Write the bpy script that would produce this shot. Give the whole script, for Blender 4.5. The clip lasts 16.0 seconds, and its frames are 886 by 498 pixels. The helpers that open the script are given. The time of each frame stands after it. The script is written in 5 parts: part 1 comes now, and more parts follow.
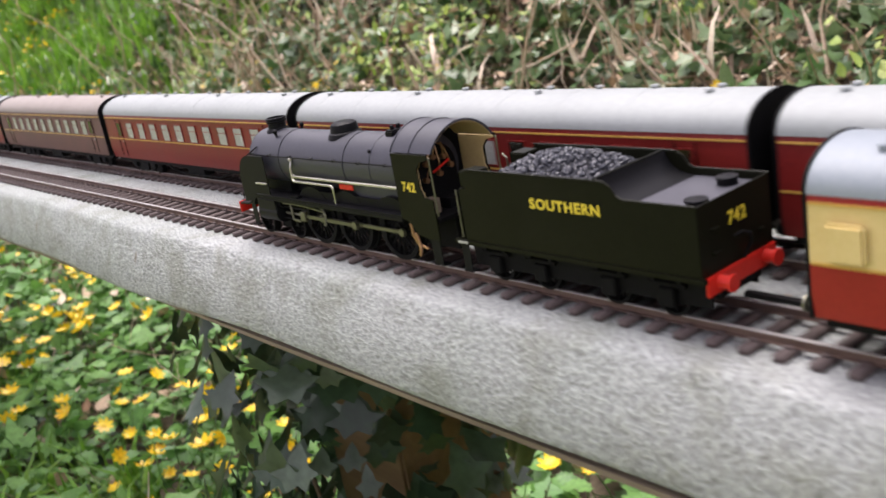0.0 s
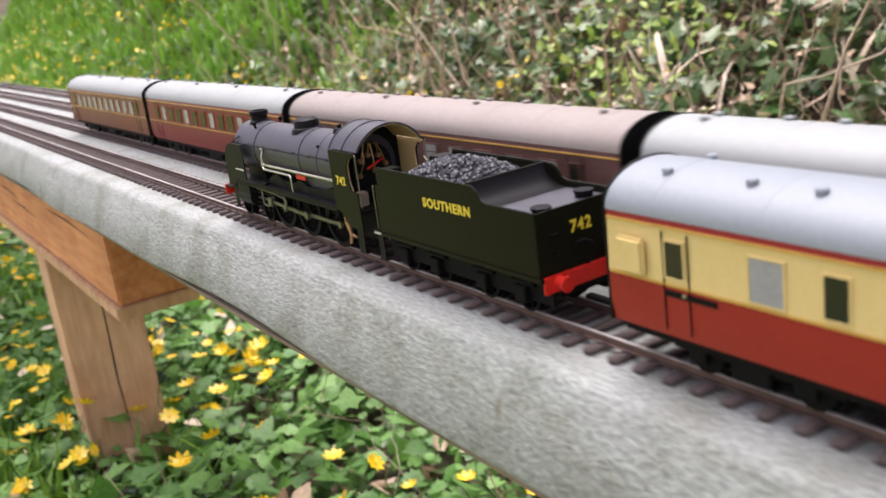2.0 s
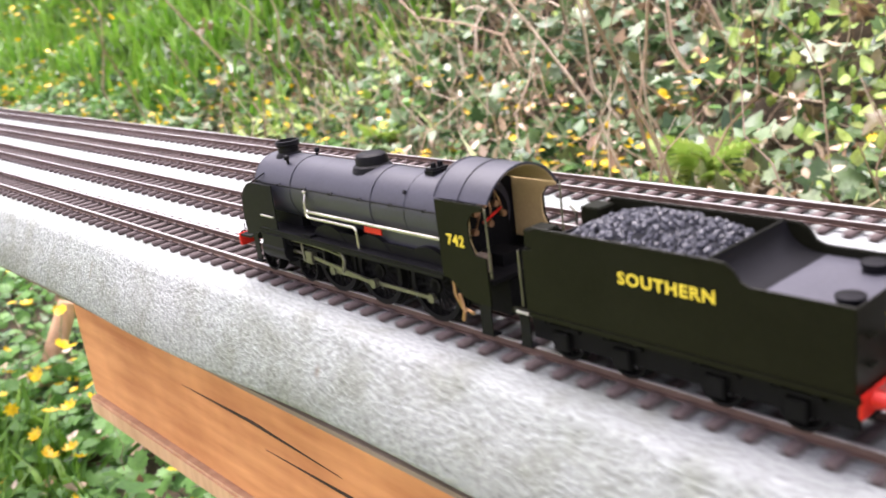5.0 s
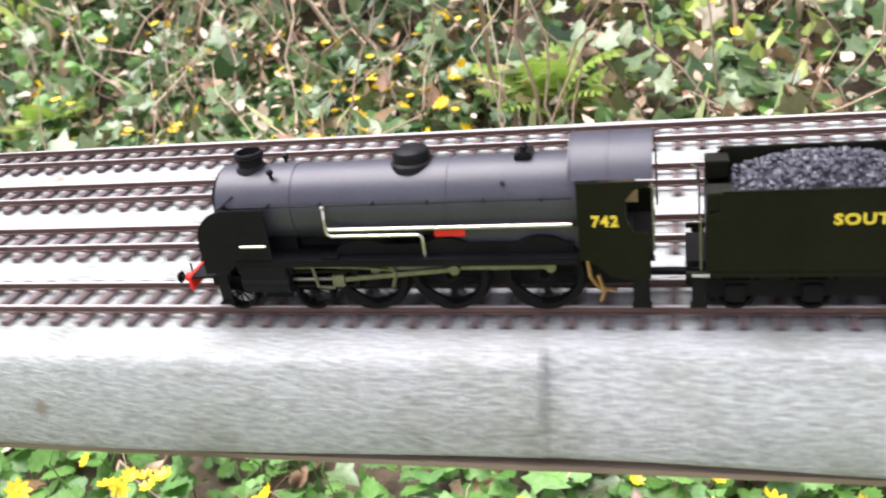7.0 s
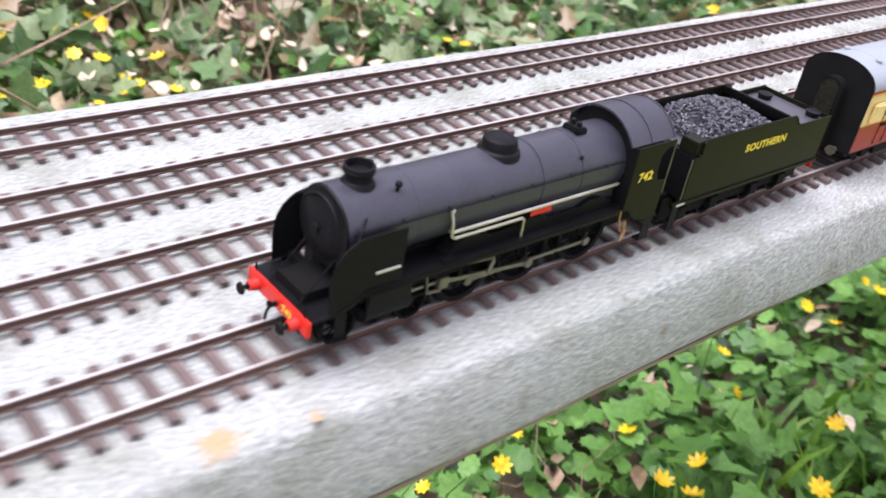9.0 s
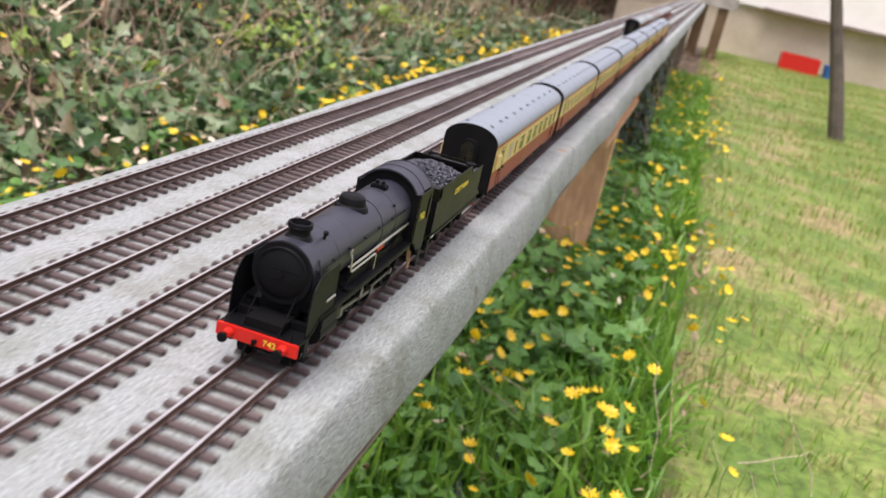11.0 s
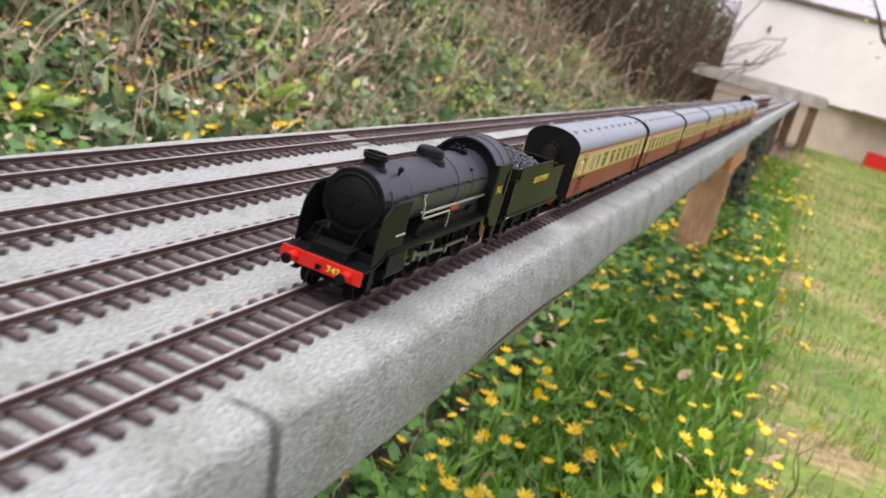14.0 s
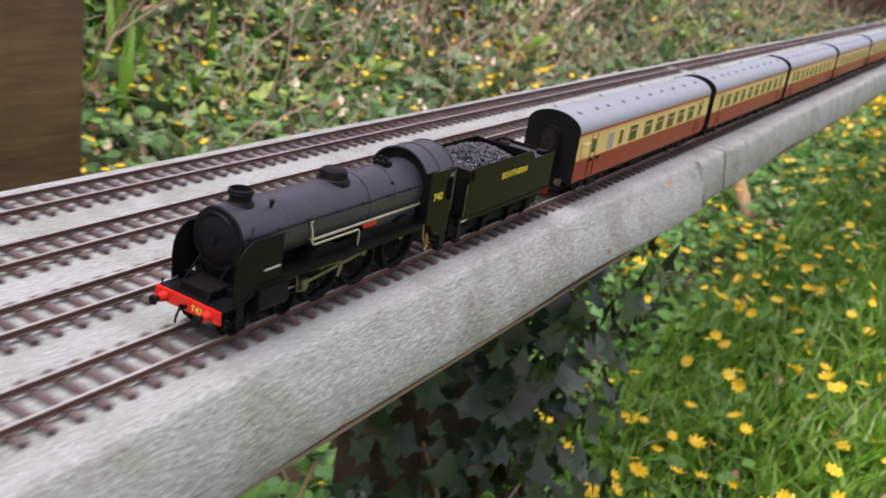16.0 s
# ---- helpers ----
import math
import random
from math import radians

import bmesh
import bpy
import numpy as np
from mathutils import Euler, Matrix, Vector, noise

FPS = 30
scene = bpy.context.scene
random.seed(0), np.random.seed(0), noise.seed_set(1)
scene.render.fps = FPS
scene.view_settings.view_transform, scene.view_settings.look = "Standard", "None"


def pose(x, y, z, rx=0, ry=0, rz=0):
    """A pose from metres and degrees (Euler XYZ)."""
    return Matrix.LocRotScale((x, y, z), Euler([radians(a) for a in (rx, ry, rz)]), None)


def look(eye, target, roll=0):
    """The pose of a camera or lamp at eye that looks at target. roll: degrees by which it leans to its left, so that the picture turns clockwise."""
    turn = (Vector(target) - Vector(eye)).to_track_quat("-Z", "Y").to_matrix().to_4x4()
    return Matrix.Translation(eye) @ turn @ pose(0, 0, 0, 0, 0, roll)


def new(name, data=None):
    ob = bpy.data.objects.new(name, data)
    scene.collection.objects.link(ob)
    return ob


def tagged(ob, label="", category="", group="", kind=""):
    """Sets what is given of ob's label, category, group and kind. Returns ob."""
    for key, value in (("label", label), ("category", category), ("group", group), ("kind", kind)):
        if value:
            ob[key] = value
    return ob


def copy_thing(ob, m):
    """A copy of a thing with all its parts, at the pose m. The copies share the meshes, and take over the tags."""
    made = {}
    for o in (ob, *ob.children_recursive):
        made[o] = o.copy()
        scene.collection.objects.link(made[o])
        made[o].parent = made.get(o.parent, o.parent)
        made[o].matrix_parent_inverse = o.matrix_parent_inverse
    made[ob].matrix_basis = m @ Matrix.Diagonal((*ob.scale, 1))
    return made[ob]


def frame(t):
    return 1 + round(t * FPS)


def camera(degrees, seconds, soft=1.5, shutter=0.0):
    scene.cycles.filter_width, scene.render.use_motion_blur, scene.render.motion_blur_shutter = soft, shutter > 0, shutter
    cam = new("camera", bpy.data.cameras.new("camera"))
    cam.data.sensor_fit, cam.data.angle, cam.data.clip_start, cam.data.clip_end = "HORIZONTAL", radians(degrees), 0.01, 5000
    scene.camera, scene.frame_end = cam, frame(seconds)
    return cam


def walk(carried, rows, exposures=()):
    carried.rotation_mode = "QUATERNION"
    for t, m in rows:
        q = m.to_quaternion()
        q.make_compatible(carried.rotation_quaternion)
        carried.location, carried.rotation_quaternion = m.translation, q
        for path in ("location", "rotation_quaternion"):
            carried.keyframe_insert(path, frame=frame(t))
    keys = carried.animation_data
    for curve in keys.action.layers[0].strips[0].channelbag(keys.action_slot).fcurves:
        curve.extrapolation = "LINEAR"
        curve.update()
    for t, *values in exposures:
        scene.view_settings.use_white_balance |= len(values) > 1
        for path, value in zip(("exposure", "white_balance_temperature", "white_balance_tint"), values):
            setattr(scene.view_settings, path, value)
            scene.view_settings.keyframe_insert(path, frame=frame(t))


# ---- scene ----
cam = camera(49.9, 16.0, soft=1.6, shutter=0.3)
PATH = [
    (0, (0.4235, -0.2189, 0.1181), (-1.0244, 0.8787, -0.4374), -10.53),
    (0.5, (0.3036, -0.2186, 0.1179), (-1.1238, 0.9133, -0.4218), -10.65),
    (1, (0.1786, -0.1890, 0.1221), (-1.2576, 0.9335, -0.4140), -7.19),
    (1.5, (0.0549, -0.1714, 0.1238), (-1.4577, 0.8503, -0.4035), -4.94),
    (2, (-0.0655, -0.1872, 0.1159), (-1.6204, 0.7678, -0.4135), -7.71),
    (2.5, (-0.2011, -0.1848, 0.1178), (-1.7742, 0.7399, -0.4116), -8.34),
    (3, (-0.3552, -0.1812, 0.1227), (-1.9424, 0.7216, -0.4026), -8.93),
    (3.5, (-0.5172, -0.1761, 0.1252), (-2.1069, 0.7259, -0.3936), -9.33),
    (4, (-0.7035, -0.1763, 0.1118), (-2.2929, 0.7278, -0.4043), -9.48),
    (4.5, (-0.8948, -0.1846, 0.1192), (-2.4307, 0.7990, -0.4133), -8.85),
    (5, (-1.0649, -0.1991, 0.1243), (-2.4715, 0.9471, -0.4392), -7.49),
    (5.2, (-1.1369, -0.2033, 0.1194), (-2.4846, 1.0044, -0.4597), -7.94),
    (7.3, (-2.0012, -0.2793, 0.1770), (-2.2833, 1.3900, -0.6856), -6.44),
    (7.5, (-2.1046, -0.2738, 0.1864), (-2.2370, 1.3985, -0.7057), -4.85),
    (8, (-2.3528, -0.2903, 0.1886), (-1.9511, 1.3115, -0.7510), 1.15),
    (8.5, (-2.5754, -0.2739, 0.1936), (-1.7799, 1.1599, -0.7662), 2.79),
    (9, (-2.7656, -0.1941, 0.1856), (-1.6221, 0.9576, -0.8024), 10.31),
    (9.5, (-2.9654, -0.1292, 0.1714), (-1.5264, 0.6645, -0.7821), 13.31),
    (10, (-3.1551, -0.0909, 0.1803), (-1.5362, 0.4200, -0.6730), 12.32),
    (10.2, (-3.2467, -0.1168, 0.1854), (-1.5731, 0.3154, -0.6034), 11.56),
    (12.3, (-4.0181, -0.1340, 0.1578), (-2.2340, 0.3282, -0.3041), 14.04),
    (12.5, (-4.0914, -0.1391, 0.1621), (-2.3233, 0.3693, -0.3129), 14.10),
    (13, (-4.2736, -0.1372, 0.1405), (-2.5180, 0.4093, -0.3382), 16.44),
    (13.5, (-4.4188, -0.1332, 0.1293), (-2.6698, 0.4299, -0.3544), 16.26),
    (14, (-4.5515, -0.1379, 0.1231), (-2.7995, 0.4153, -0.3610), 15.96),
    (14.5, (-4.6878, -0.1422, 0.1366), (-2.9397, 0.4216, -0.3496), 15.43),
    (15, (-4.8261, -0.1636, 0.1466), (-3.1180, 0.4764, -0.3852), 14.52),
    (15.5, (-4.9849, -0.1948, 0.1557), (-3.3570, 0.5578, -0.4715), 11.92),
    (16, (-5.1633, -0.2333, 0.1750), (-3.6064, 0.6293, -0.4898), 9.18),
]
walk(cam, [(t, look(e, g, r)) for t, e, g, r in PATH],
     exposures=[(0.0, 0.74, 6500, 15), (1.0, 0.72, 6500, 15), (2.0, 0.80, 6550, 16), (2.5, 0.98, 6550, 16), (3.0, 1.05, 6550, 16), (4.0, 1.08, 6450, 18), (4.5, 1.4, 6400, 19), (5.2, 1.4, 6350, 18), (7.3, 1.22, 6200, 14), (7.7, 1.2, 6100, 14),
                (8.0, 1.20, 6200, 19), (8.6, 1.18, 6200, 20), (9.1, 0.95, 6150, 16), (9.5, 0.85, 6250, 14), (10.0, 0.66, 6350, 15), (10.2, 0.60, 6400, 15), (12.5, 0.45, 6450, 15), (14.5, 0.50, 6450, 15), (16.0, 0.42, 6450, 18)])
cam.data.dof.use_dof = True
cam.data.dof.focus_distance = 0.46
cam.data.dof.aperture_fstop = 20.0


# ---- sky and sun: bright overcast ----
world = bpy.data.worlds.new("overcast_sky")
scene.world = world
world.use_nodes = True
wn = world.node_tree
sky = wn.nodes.new("ShaderNodeTexSky")
sky.sky_type = "NISHITA"
sky.sun_disc = False
sky.sun_elevation = radians(72)
sky.sun_rotation = radians(300)
sky.air_density, sky.dust_density, sky.ozone_density = 1.0, 6.0, 1.0
soft_sky = wn.nodes.new("ShaderNodeMix")
soft_sky.data_type = "RGBA"
soft_sky.inputs[0].default_value = 0.75
soft_sky.inputs[7].default_value = (9.6, 9.05, 10.2, 1.0)
wn.links.new(sky.outputs[0], soft_sky.inputs[6])
wn.links.new(soft_sky.outputs[2], wn.nodes["Background"].inputs[0])
wn.nodes["Background"].inputs[1].default_value = 0.095
sun_data = bpy.data.lights.new("sun", "SUN")
sun_data.energy, sun_data.angle, sun_data.color = 3.4, radians(50), (1.0, 0.95, 0.92)
sun = new("sun", sun_data)
sun.matrix_world = look((0, 0, 10), Vector((0, 0, 10)) + Vector((0.33, -0.12, -1.0)).normalized())


def X(t):
    """Where the front of the running train stands along the track."""
    return 0.0006 - 0.27551 * t - 0.001844 * t * t - 0.0000121 * t ** 3


RAIL = 0.005


# ---- materials ----
def nodes_of(name):
    m = bpy.data.materials.new(name)
    m.use_nodes = True
    return m, m.node_tree, m.node_tree.nodes["Principled BSDF"]


def noise_node(nt, scale, detail=4.0, rough=0.6):
    tc = nt.nodes.new("ShaderNodeTexCoord")
    n = nt.nodes.new("ShaderNodeTexNoise")
    n.inputs["Scale"].default_value, n.inputs["Detail"].default_value = scale, detail
    n.inputs["Roughness"].default_value = rough
    nt.links.new(tc.outputs["Object"], n.inputs["Vector"])
    return n


def ramp(nt, fac, stops):
    r = nt.nodes.new("ShaderNodeValToRGB")
    el = r.color_ramp.elements
    while len(el) < len(stops):
        el.new(0.5)
    for e, (p, c) in zip(el, stops):
        e.position, e.color = p, (*c, 1)
    nt.links.new(fac, r.inputs[0])
    return r


def mix(nt, fac, a, b, blend="MIX"):
    x = nt.nodes.new("ShaderNodeMix")
    x.data_type, x.blend_type = "RGBA", blend
    for sock, v in ((x.inputs[0], fac), (x.inputs[6], a), (x.inputs[7], b)):
        if isinstance(v, (int, float)):
            sock.default_value = v
        elif isinstance(v, tuple):
            sock.default_value = (*v, 1)
        else:
            nt.links.new(v, sock)
    return x.outputs[2]


def bump(nt, p, height, strength, dist):
    b = nt.nodes.new("ShaderNodeBump")
    b.inputs["Strength"].default_value, b.inputs["Distance"].default_value = strength, dist
    nt.links.new(height, b.inputs["Height"])
    nt.links.new(b.outputs[0], p.inputs["Normal"])


def paint(name, dark, light, rough=0.45, metal=0.0, coarse=60.0, fine=900.0, relief=0.1, spread=0.0, gloss=0.5):
    """A worn surface: colour drifts at two scales, roughness with it; spread varies it from piece to piece."""
    m, nt, p = nodes_of(name)
    n1, n2 = noise_node(nt, coarse), noise_node(nt, fine, 2.0)
    c = ramp(nt, n1.outputs[0], [(0.3, dark), (0.7, light)]).outputs[0]
    c = mix(nt, 0.35, c, ramp(nt, n2.outputs[0], [(0.35, dark), (0.65, light)]).outputs[0])
    if spread:
        info = nt.nodes.new("ShaderNodeObjectInfo")
        k = nt.nodes.new("ShaderNodeMapRange")
        k.inputs[3].default_value, k.inputs[4].default_value = 1 - spread, 1 + spread
        nt.links.new(info.outputs["Random"], k.inputs[0])
        hsv = nt.nodes.new("ShaderNodeHueSaturation")
        nt.links.new(k.outputs[0], hsv.inputs["Value"])
        nt.links.new(c, hsv.inputs["Color"])
        c = hsv.outputs[0]
    nt.links.new(c, p.inputs["Base Color"])
    r = nt.nodes.new("ShaderNodeMapRange")
    r.inputs[3].default_value, r.inputs[4].default_value = rough - 0.08, rough + 0.1
    nt.links.new(n1.outputs[0], r.inputs[0])
    nt.links.new(r.outputs[0], p.inputs["Roughness"])
    p.inputs["Metallic"].default_value = metal
    p.inputs["Specular IOR Level"].default_value = gloss
    if relief:
        bump(nt, p, n2.outputs[0], relief, 0.0004)
    return m


def felt(name):
    """Grey mineral roofing felt: pale chippings over a darker sheet, with damp and algae stains."""
    m, nt, p = nodes_of(name)
    grit = noise_node(nt, 640.0, 3.0, 0.7)
    chips = noise_node(nt, 1500.0, 2.0, 0.6)
    stain = noise_node(nt, 5.0, 5.0, 0.6)
    blot = noise_node(nt, 34.0, 4.0, 0.6)
    c = ramp(nt, grit.outputs[0], [(0.34, (0.105, 0.112, 0.110)), (0.48, (0.312, 0.332, 0.326)), (0.62, (0.545, 0.575, 0.566))]).outputs[0]
    c2 = ramp(nt, chips.outputs[0], [(0.38, (0.155, 0.162, 0.158)), (0.59, (0.465, 0.48, 0.472))]).outputs[0]
    c = mix(nt, 0.4, c, c2)
    st = ramp(nt, stain.outputs[0], [(0.4, (0.88, 0.91, 0.87)), (0.6, (1, 1, 1))]).outputs[0]
    c = mix(nt, 1.0, c, st, "MULTIPLY")
    bl = ramp(nt, blot.outputs[0], [(0.34, (0.70, 0.70, 0.62)), (0.52, (1, 1, 1))]).outputs[0]
    c = mix(nt, 0.8, c, bl, "MULTIPLY")
    tc = nt.nodes.new("ShaderNodeTexCoord")
    wob = noise_node(nt, 150.0, 4.0)
    for at, size, tint in MARKS:
        sub_ = nt.nodes.new("ShaderNodeVectorMath")
        sub_.operation = "SUBTRACT"
        sub_.inputs[1].default_value = at
        nt.links.new(tc.outputs["Object"], sub_.inputs[0])
        div = nt.nodes.new("ShaderNodeVectorMath")
        div.operation = "DIVIDE"
        div.inputs[1].default_value = size
        nt.links.new(sub_.outputs[0], div.inputs[0])
        ln = nt.nodes.new("ShaderNodeVectorMath")
        ln.operation = "LENGTH"
        nt.links.new(div.outputs[0], ln.inputs[0])
        add = nt.nodes.new("ShaderNodeMath")
        add.operation = "MULTIPLY_ADD"
        nt.links.new(wob.outputs[0], add.inputs[0])
        add.inputs[1].default_value = 0.9
        nt.links.new(ln.outputs["Value"], add.inputs[2])
        f = ramp(nt, add.outputs[0], [(0.7, (0.75, 0.75, 0.75)), (1.0, (0, 0, 0))]).outputs[0]
        c = mix(nt, f, c, tint)
    nt.links.new(c, p.inputs["Base Color"])
    p.inputs["Roughness"].default_value = 0.85
    bump(nt, p, grit.outputs[0], 0.85, 0.0020)
    return m


RUST, MUD = (0.42, 0.25, 0.10), (0.16, 0.13, 0.09)
# stains, painted-in dark crack and notch on felt: centre, size along x, y, z, colour
DARK, BROWN, TAN = (0.02, 0.02, 0.02), (0.25, 0.09, 0.05), (0.34, 0.30, 0.22)
MARKS = [((-4.333, -0.043, -0.018), (0.0075, 0.06, 0.08), DARK), ((-4.401, -0.046, -0.034), (0.022, 0.05, 0.022), DARK), ((-2.67, -0.028, 0.0), (0.016, 0.011, 0.02), RUST), ((-2.27, -0.036, 0.0), (0.03, 0.006, 0.02), TAN), ((-4.473, -0.036, 0.0), (0.012, 0.010, 0.02), RUST)]
MARKS += [((x, -0.041, z), (0.0035, 0.02, 0.011), MUD) for x, z in ((-0.104, -0.015), (-0.291, -0.017), (-1.562, -0.013), (-1.348, -0.017))]
MARKS += [((x, -0.043, z), (0.007, 0.02, 0.009), MUD) for x, z in ((-2.484, -0.019), (-2.08, -0.020), (-3.05, -0.02), (-3.75, -0.014))]
MARKS += [((x, -0.047, z), (0.006, 0.02, 0.005), BROWN) for x, z in ((-4.751, -0.033), (-4.883, -0.033), (-4.600, -0.026))]


def wood(name, dark, light, scale=9.0):
    m, nt, p = nodes_of(name)
    tc = nt.nodes.new("ShaderNodeTexCoord")
    mp = nt.nodes.new("ShaderNodeMapping")
    mp.inputs["Scale"].default_value = (0.12, 1.0, 1.0) if name != "upright_timber" else (1.0, 1.0, 0.12)
    nt.links.new(tc.outputs["Object"], mp.inputs[0])
    g = nt.nodes.new("ShaderNodeTexNoise")
    g.inputs["Scale"].default_value, g.inputs["Detail"].default_value = scale * 14, 6
    nt.links.new(mp.outputs[0], g.inputs["Vector"])
    n = noise_node(nt, scale)
    c = ramp(nt, g.outputs[0], [(0.3, dark), (0.68, light)]).outputs[0]
    w = ramp(nt, n.outputs[0], [(0.35, tuple(v * 0.6 for v in dark)), (0.6, light)]).outputs[0]
    nt.links.new(mix(nt, 0.4, c, w), p.inputs["Base Color"])
    p.inputs["Roughness"].default_value = 0.75
    bump(nt, p, g.outputs[0], 0.4, 0.002)
    return m


def leaf(name, colours, rough=0.5, thin=0.25):
    """Leaves, stalks and petals: each one takes its own tone, with blotches across it."""
    m, nt, p = nodes_of(name)
    geo = nt.nodes.new("ShaderNodeNewGeometry")
    stops = [(i / max(1, len(colours) - 1), c) for i, c in enumerate(colours)]
    c = ramp(nt, geo.outputs["Random Per Island"], stops).outputs[0]
    n = noise_node(nt, 160.0, 3.0)
    c = mix(nt, 0.55, c, ramp(nt, n.outputs[0], [(0.3, (0.55, 0.55, 0.5)), (0.65, (1.25, 1.25, 1.2))]).outputs[0], "MULTIPLY")
    nt.links.new(c, p.inputs["Base Color"])
    p.inputs["Roughness"].default_value = rough
    tr = nt.nodes.new("ShaderNodeBsdfTranslucent")
    nt.links.new(c, tr.inputs[0])
    ms = nt.nodes.new("ShaderNodeMixShader")
    ms.inputs[0].default_value = thin
    nt.links.new(p.outputs[0], ms.inputs[1])
    nt.links.new(tr.outputs[0], ms.inputs[2])
    nt.links.new(ms.outputs[0], nt.nodes["Material Output"].inputs[0])
    return m


FELT = felt("mineral_felt")
BLACK = paint("satin_black_enamel", (0.004, 0.004, 0.0048), (0.008, 0.008, 0.0092), 0.42, 0, 50, 700, 0.05, gloss=0.09)
SIDE_BLACK = paint("tender_black", (0.0055, 0.0058, 0.0034), (0.010, 0.0105, 0.006), 0.36, 0, 40, 700, 0.04, gloss=0.09)
BOILER_BLACK = paint("matt_boiler_black", (0.018, 0.0185, 0.027), (0.032, 0.033, 0.047), 0.43, 0, 50, 800, 0.06, gloss=0.5)
TANK_GREY = paint("grey_tank_top", (0.034, 0.034, 0.044), (0.062, 0.062, 0.076), 0.4, 0, 40, 700, 0.05)
FRAME_BLACK = paint("frame_black", (0.003, 0.003, 0.0033), (0.008, 0.0078, 0.008), 0.65, 0, 90, 900, 0.2, gloss=0.09)
RED = paint("buffer_red", (0.45, 0.0135, 0.009), (0.585, 0.02625, 0.015), 0.35, 0, 80, 800, 0.05, gloss=0.3)
YELLOW = paint("lettering_yellow", (0.612, 0.4675, 0.0255), (0.7225, 0.578, 0.051), 0.5, 0, 200, 900, 0)
STEEL = paint("bright_steel", (0.42, 0.40, 0.36), (0.62, 0.60, 0.55), 0.32, 0.9, 120, 900, 0.05)
ROD = paint("oiled_rod_steel", (0.10, 0.10, 0.075), (0.22, 0.21, 0.16), 0.35, 0.75, 120, 900, 0.05)
COPPER = paint("copper_pipe", (0.28, 0.15, 0.07), (0.45, 0.27, 0.15), 0.35, 0.8, 120, 900, 0.05)
CREAM_IN = paint("cab_cream", (0.425, 0.306, 0.136), (0.527, 0.391, 0.187), 0.55, 0, 60, 700, 0.03)
COAL = paint("coal", (0.016, 0.017, 0.023), (0.065, 0.068, 0.083), 0.33, 0, 160, 1200, 0.3)
CRIMSON = paint("coach_crimson", (0.225, 0.0135, 0.012), (0.285, 0.021, 0.0165), 0.38, 0, 30, 700, 0.03, gloss=0.3)
CREAM = paint("coach_cream", (0.576, 0.44, 0.176), (0.64, 0.504, 0.232), 0.42, 0, 30, 700, 0.03, gloss=0.3)
MAROON = paint("coach_maroon", (0.1275, 0.0105, 0.00975), (0.1875, 0.0165, 0.0135), 0.36, 0, 30, 700, 0.03, gloss=0.3)
WEATHERED = paint("dirty_maroon", (0.075, 0.03375, 0.02625), (0.1425, 0.06375, 0.04875), 0.6, 0, 45, 500, 0.05)
TEAK = paint("teak_brown", (0.130, 0.037, 0.014), (0.185, 0.058, 0.024), 0.4, 0, 45, 500, 0.05, gloss=0.3)
GOLD = paint("gold_line", (0.416, 0.24, 0.04), (0.528, 0.336, 0.072), 0.45, 0, 90, 900, 0)
ROOF_BLUE = paint("pale_grey_roof", (0.188, 0.219, 0.249), (0.232, 0.262, 0.291), 0.5, 0, 14, 500, 0.04)
ROOF_WHITE = paint("white_roof", (0.228, 0.247, 0.246), (0.287, 0.309, 0.305), 0.55, 0, 14, 400, 0.04)
ROOF_BROWN = paint("weathered_roof", (0.2025, 0.1722, 0.1552), (0.27, 0.2363, 0.216), 0.65, 0, 14, 400, 0.05)
PANE = paint("coach_glass", (0.01, 0.01, 0.008), (0.025, 0.024, 0.0175), 0.12, 0, 40, 500, 0)
PANE_PALE = paint("frosted_glass", (0.225, 0.2325, 0.2475), (0.315, 0.3225, 0.3375), 0.3, 0, 40, 500, 0)
PANE_CURTAIN = paint("curtained_glass", (0.2625, 0.27, 0.255), (0.4125, 0.4125, 0.375), 0.25, 0, 70, 500, 0)
SLEEPER = paint("brown_plastic_sleeper", (0.05872, 0.0405, 0.03746), (0.1114, 0.081, 0.07493), 0.7, 0, 70, 900, 0.2, 0.25)
RAIL_SIDE = paint("rusty_rail", (0.07969, 0.04688, 0.03563), (0.1406, 0.08906, 0.07031), 0.6, 0.3, 40, 900, 0.1)
RAIL_TOP = paint("worn_railhead", (0.434, 0.406, 0.392), (0.595, 0.574, 0.56), 0.35, 0.55, 25, 900, 0.05)
ORANGE_WOOD = wood("stained_timber", (0.46, 0.16, 0.055), (0.72, 0.33, 0.14))
UPRIGHT = wood("upright_timber", (0.42, 0.23, 0.12), (0.66, 0.42, 0.25))
GREY_WOOD = wood("silvered_timber", (0.22, 0.20, 0.17), (0.48, 0.45, 0.40))
OLD_WOOD = wood("weathered_timber", (0.10, 0.075, 0.05), (0.24, 0.19, 0.14))
DARK_POST = wood("creosoted_timber", (0.085, 0.050, 0.020), (0.17, 0.105, 0.048))
# post timber whose colour carries the darkness of the hollow under the deck
SHADED_POST = wood("shaded_timber", (0.022, 0.015, 0.009), (0.055, 0.036, 0.022))
OLD_DARK = paint("dark_crack", (0.02, 0.012, 0.008), (0.05, 0.03, 0.02), 0.9)
BARK = paint("bark", (0.05, 0.04, 0.03), (0.14, 0.115, 0.09), 0.85, 0, 12, 120, 0.6)
TWIG = paint("brown_twig", (0.05, 0.028, 0.016), (0.13, 0.075, 0.042), 0.85, 0, 12, 120, 0.3)
RENDER = paint("white_wall_render", (0.74, 0.71, 0.66), (0.90, 0.88, 0.84), 0.85, 0, 2.2, 60, 0.2)
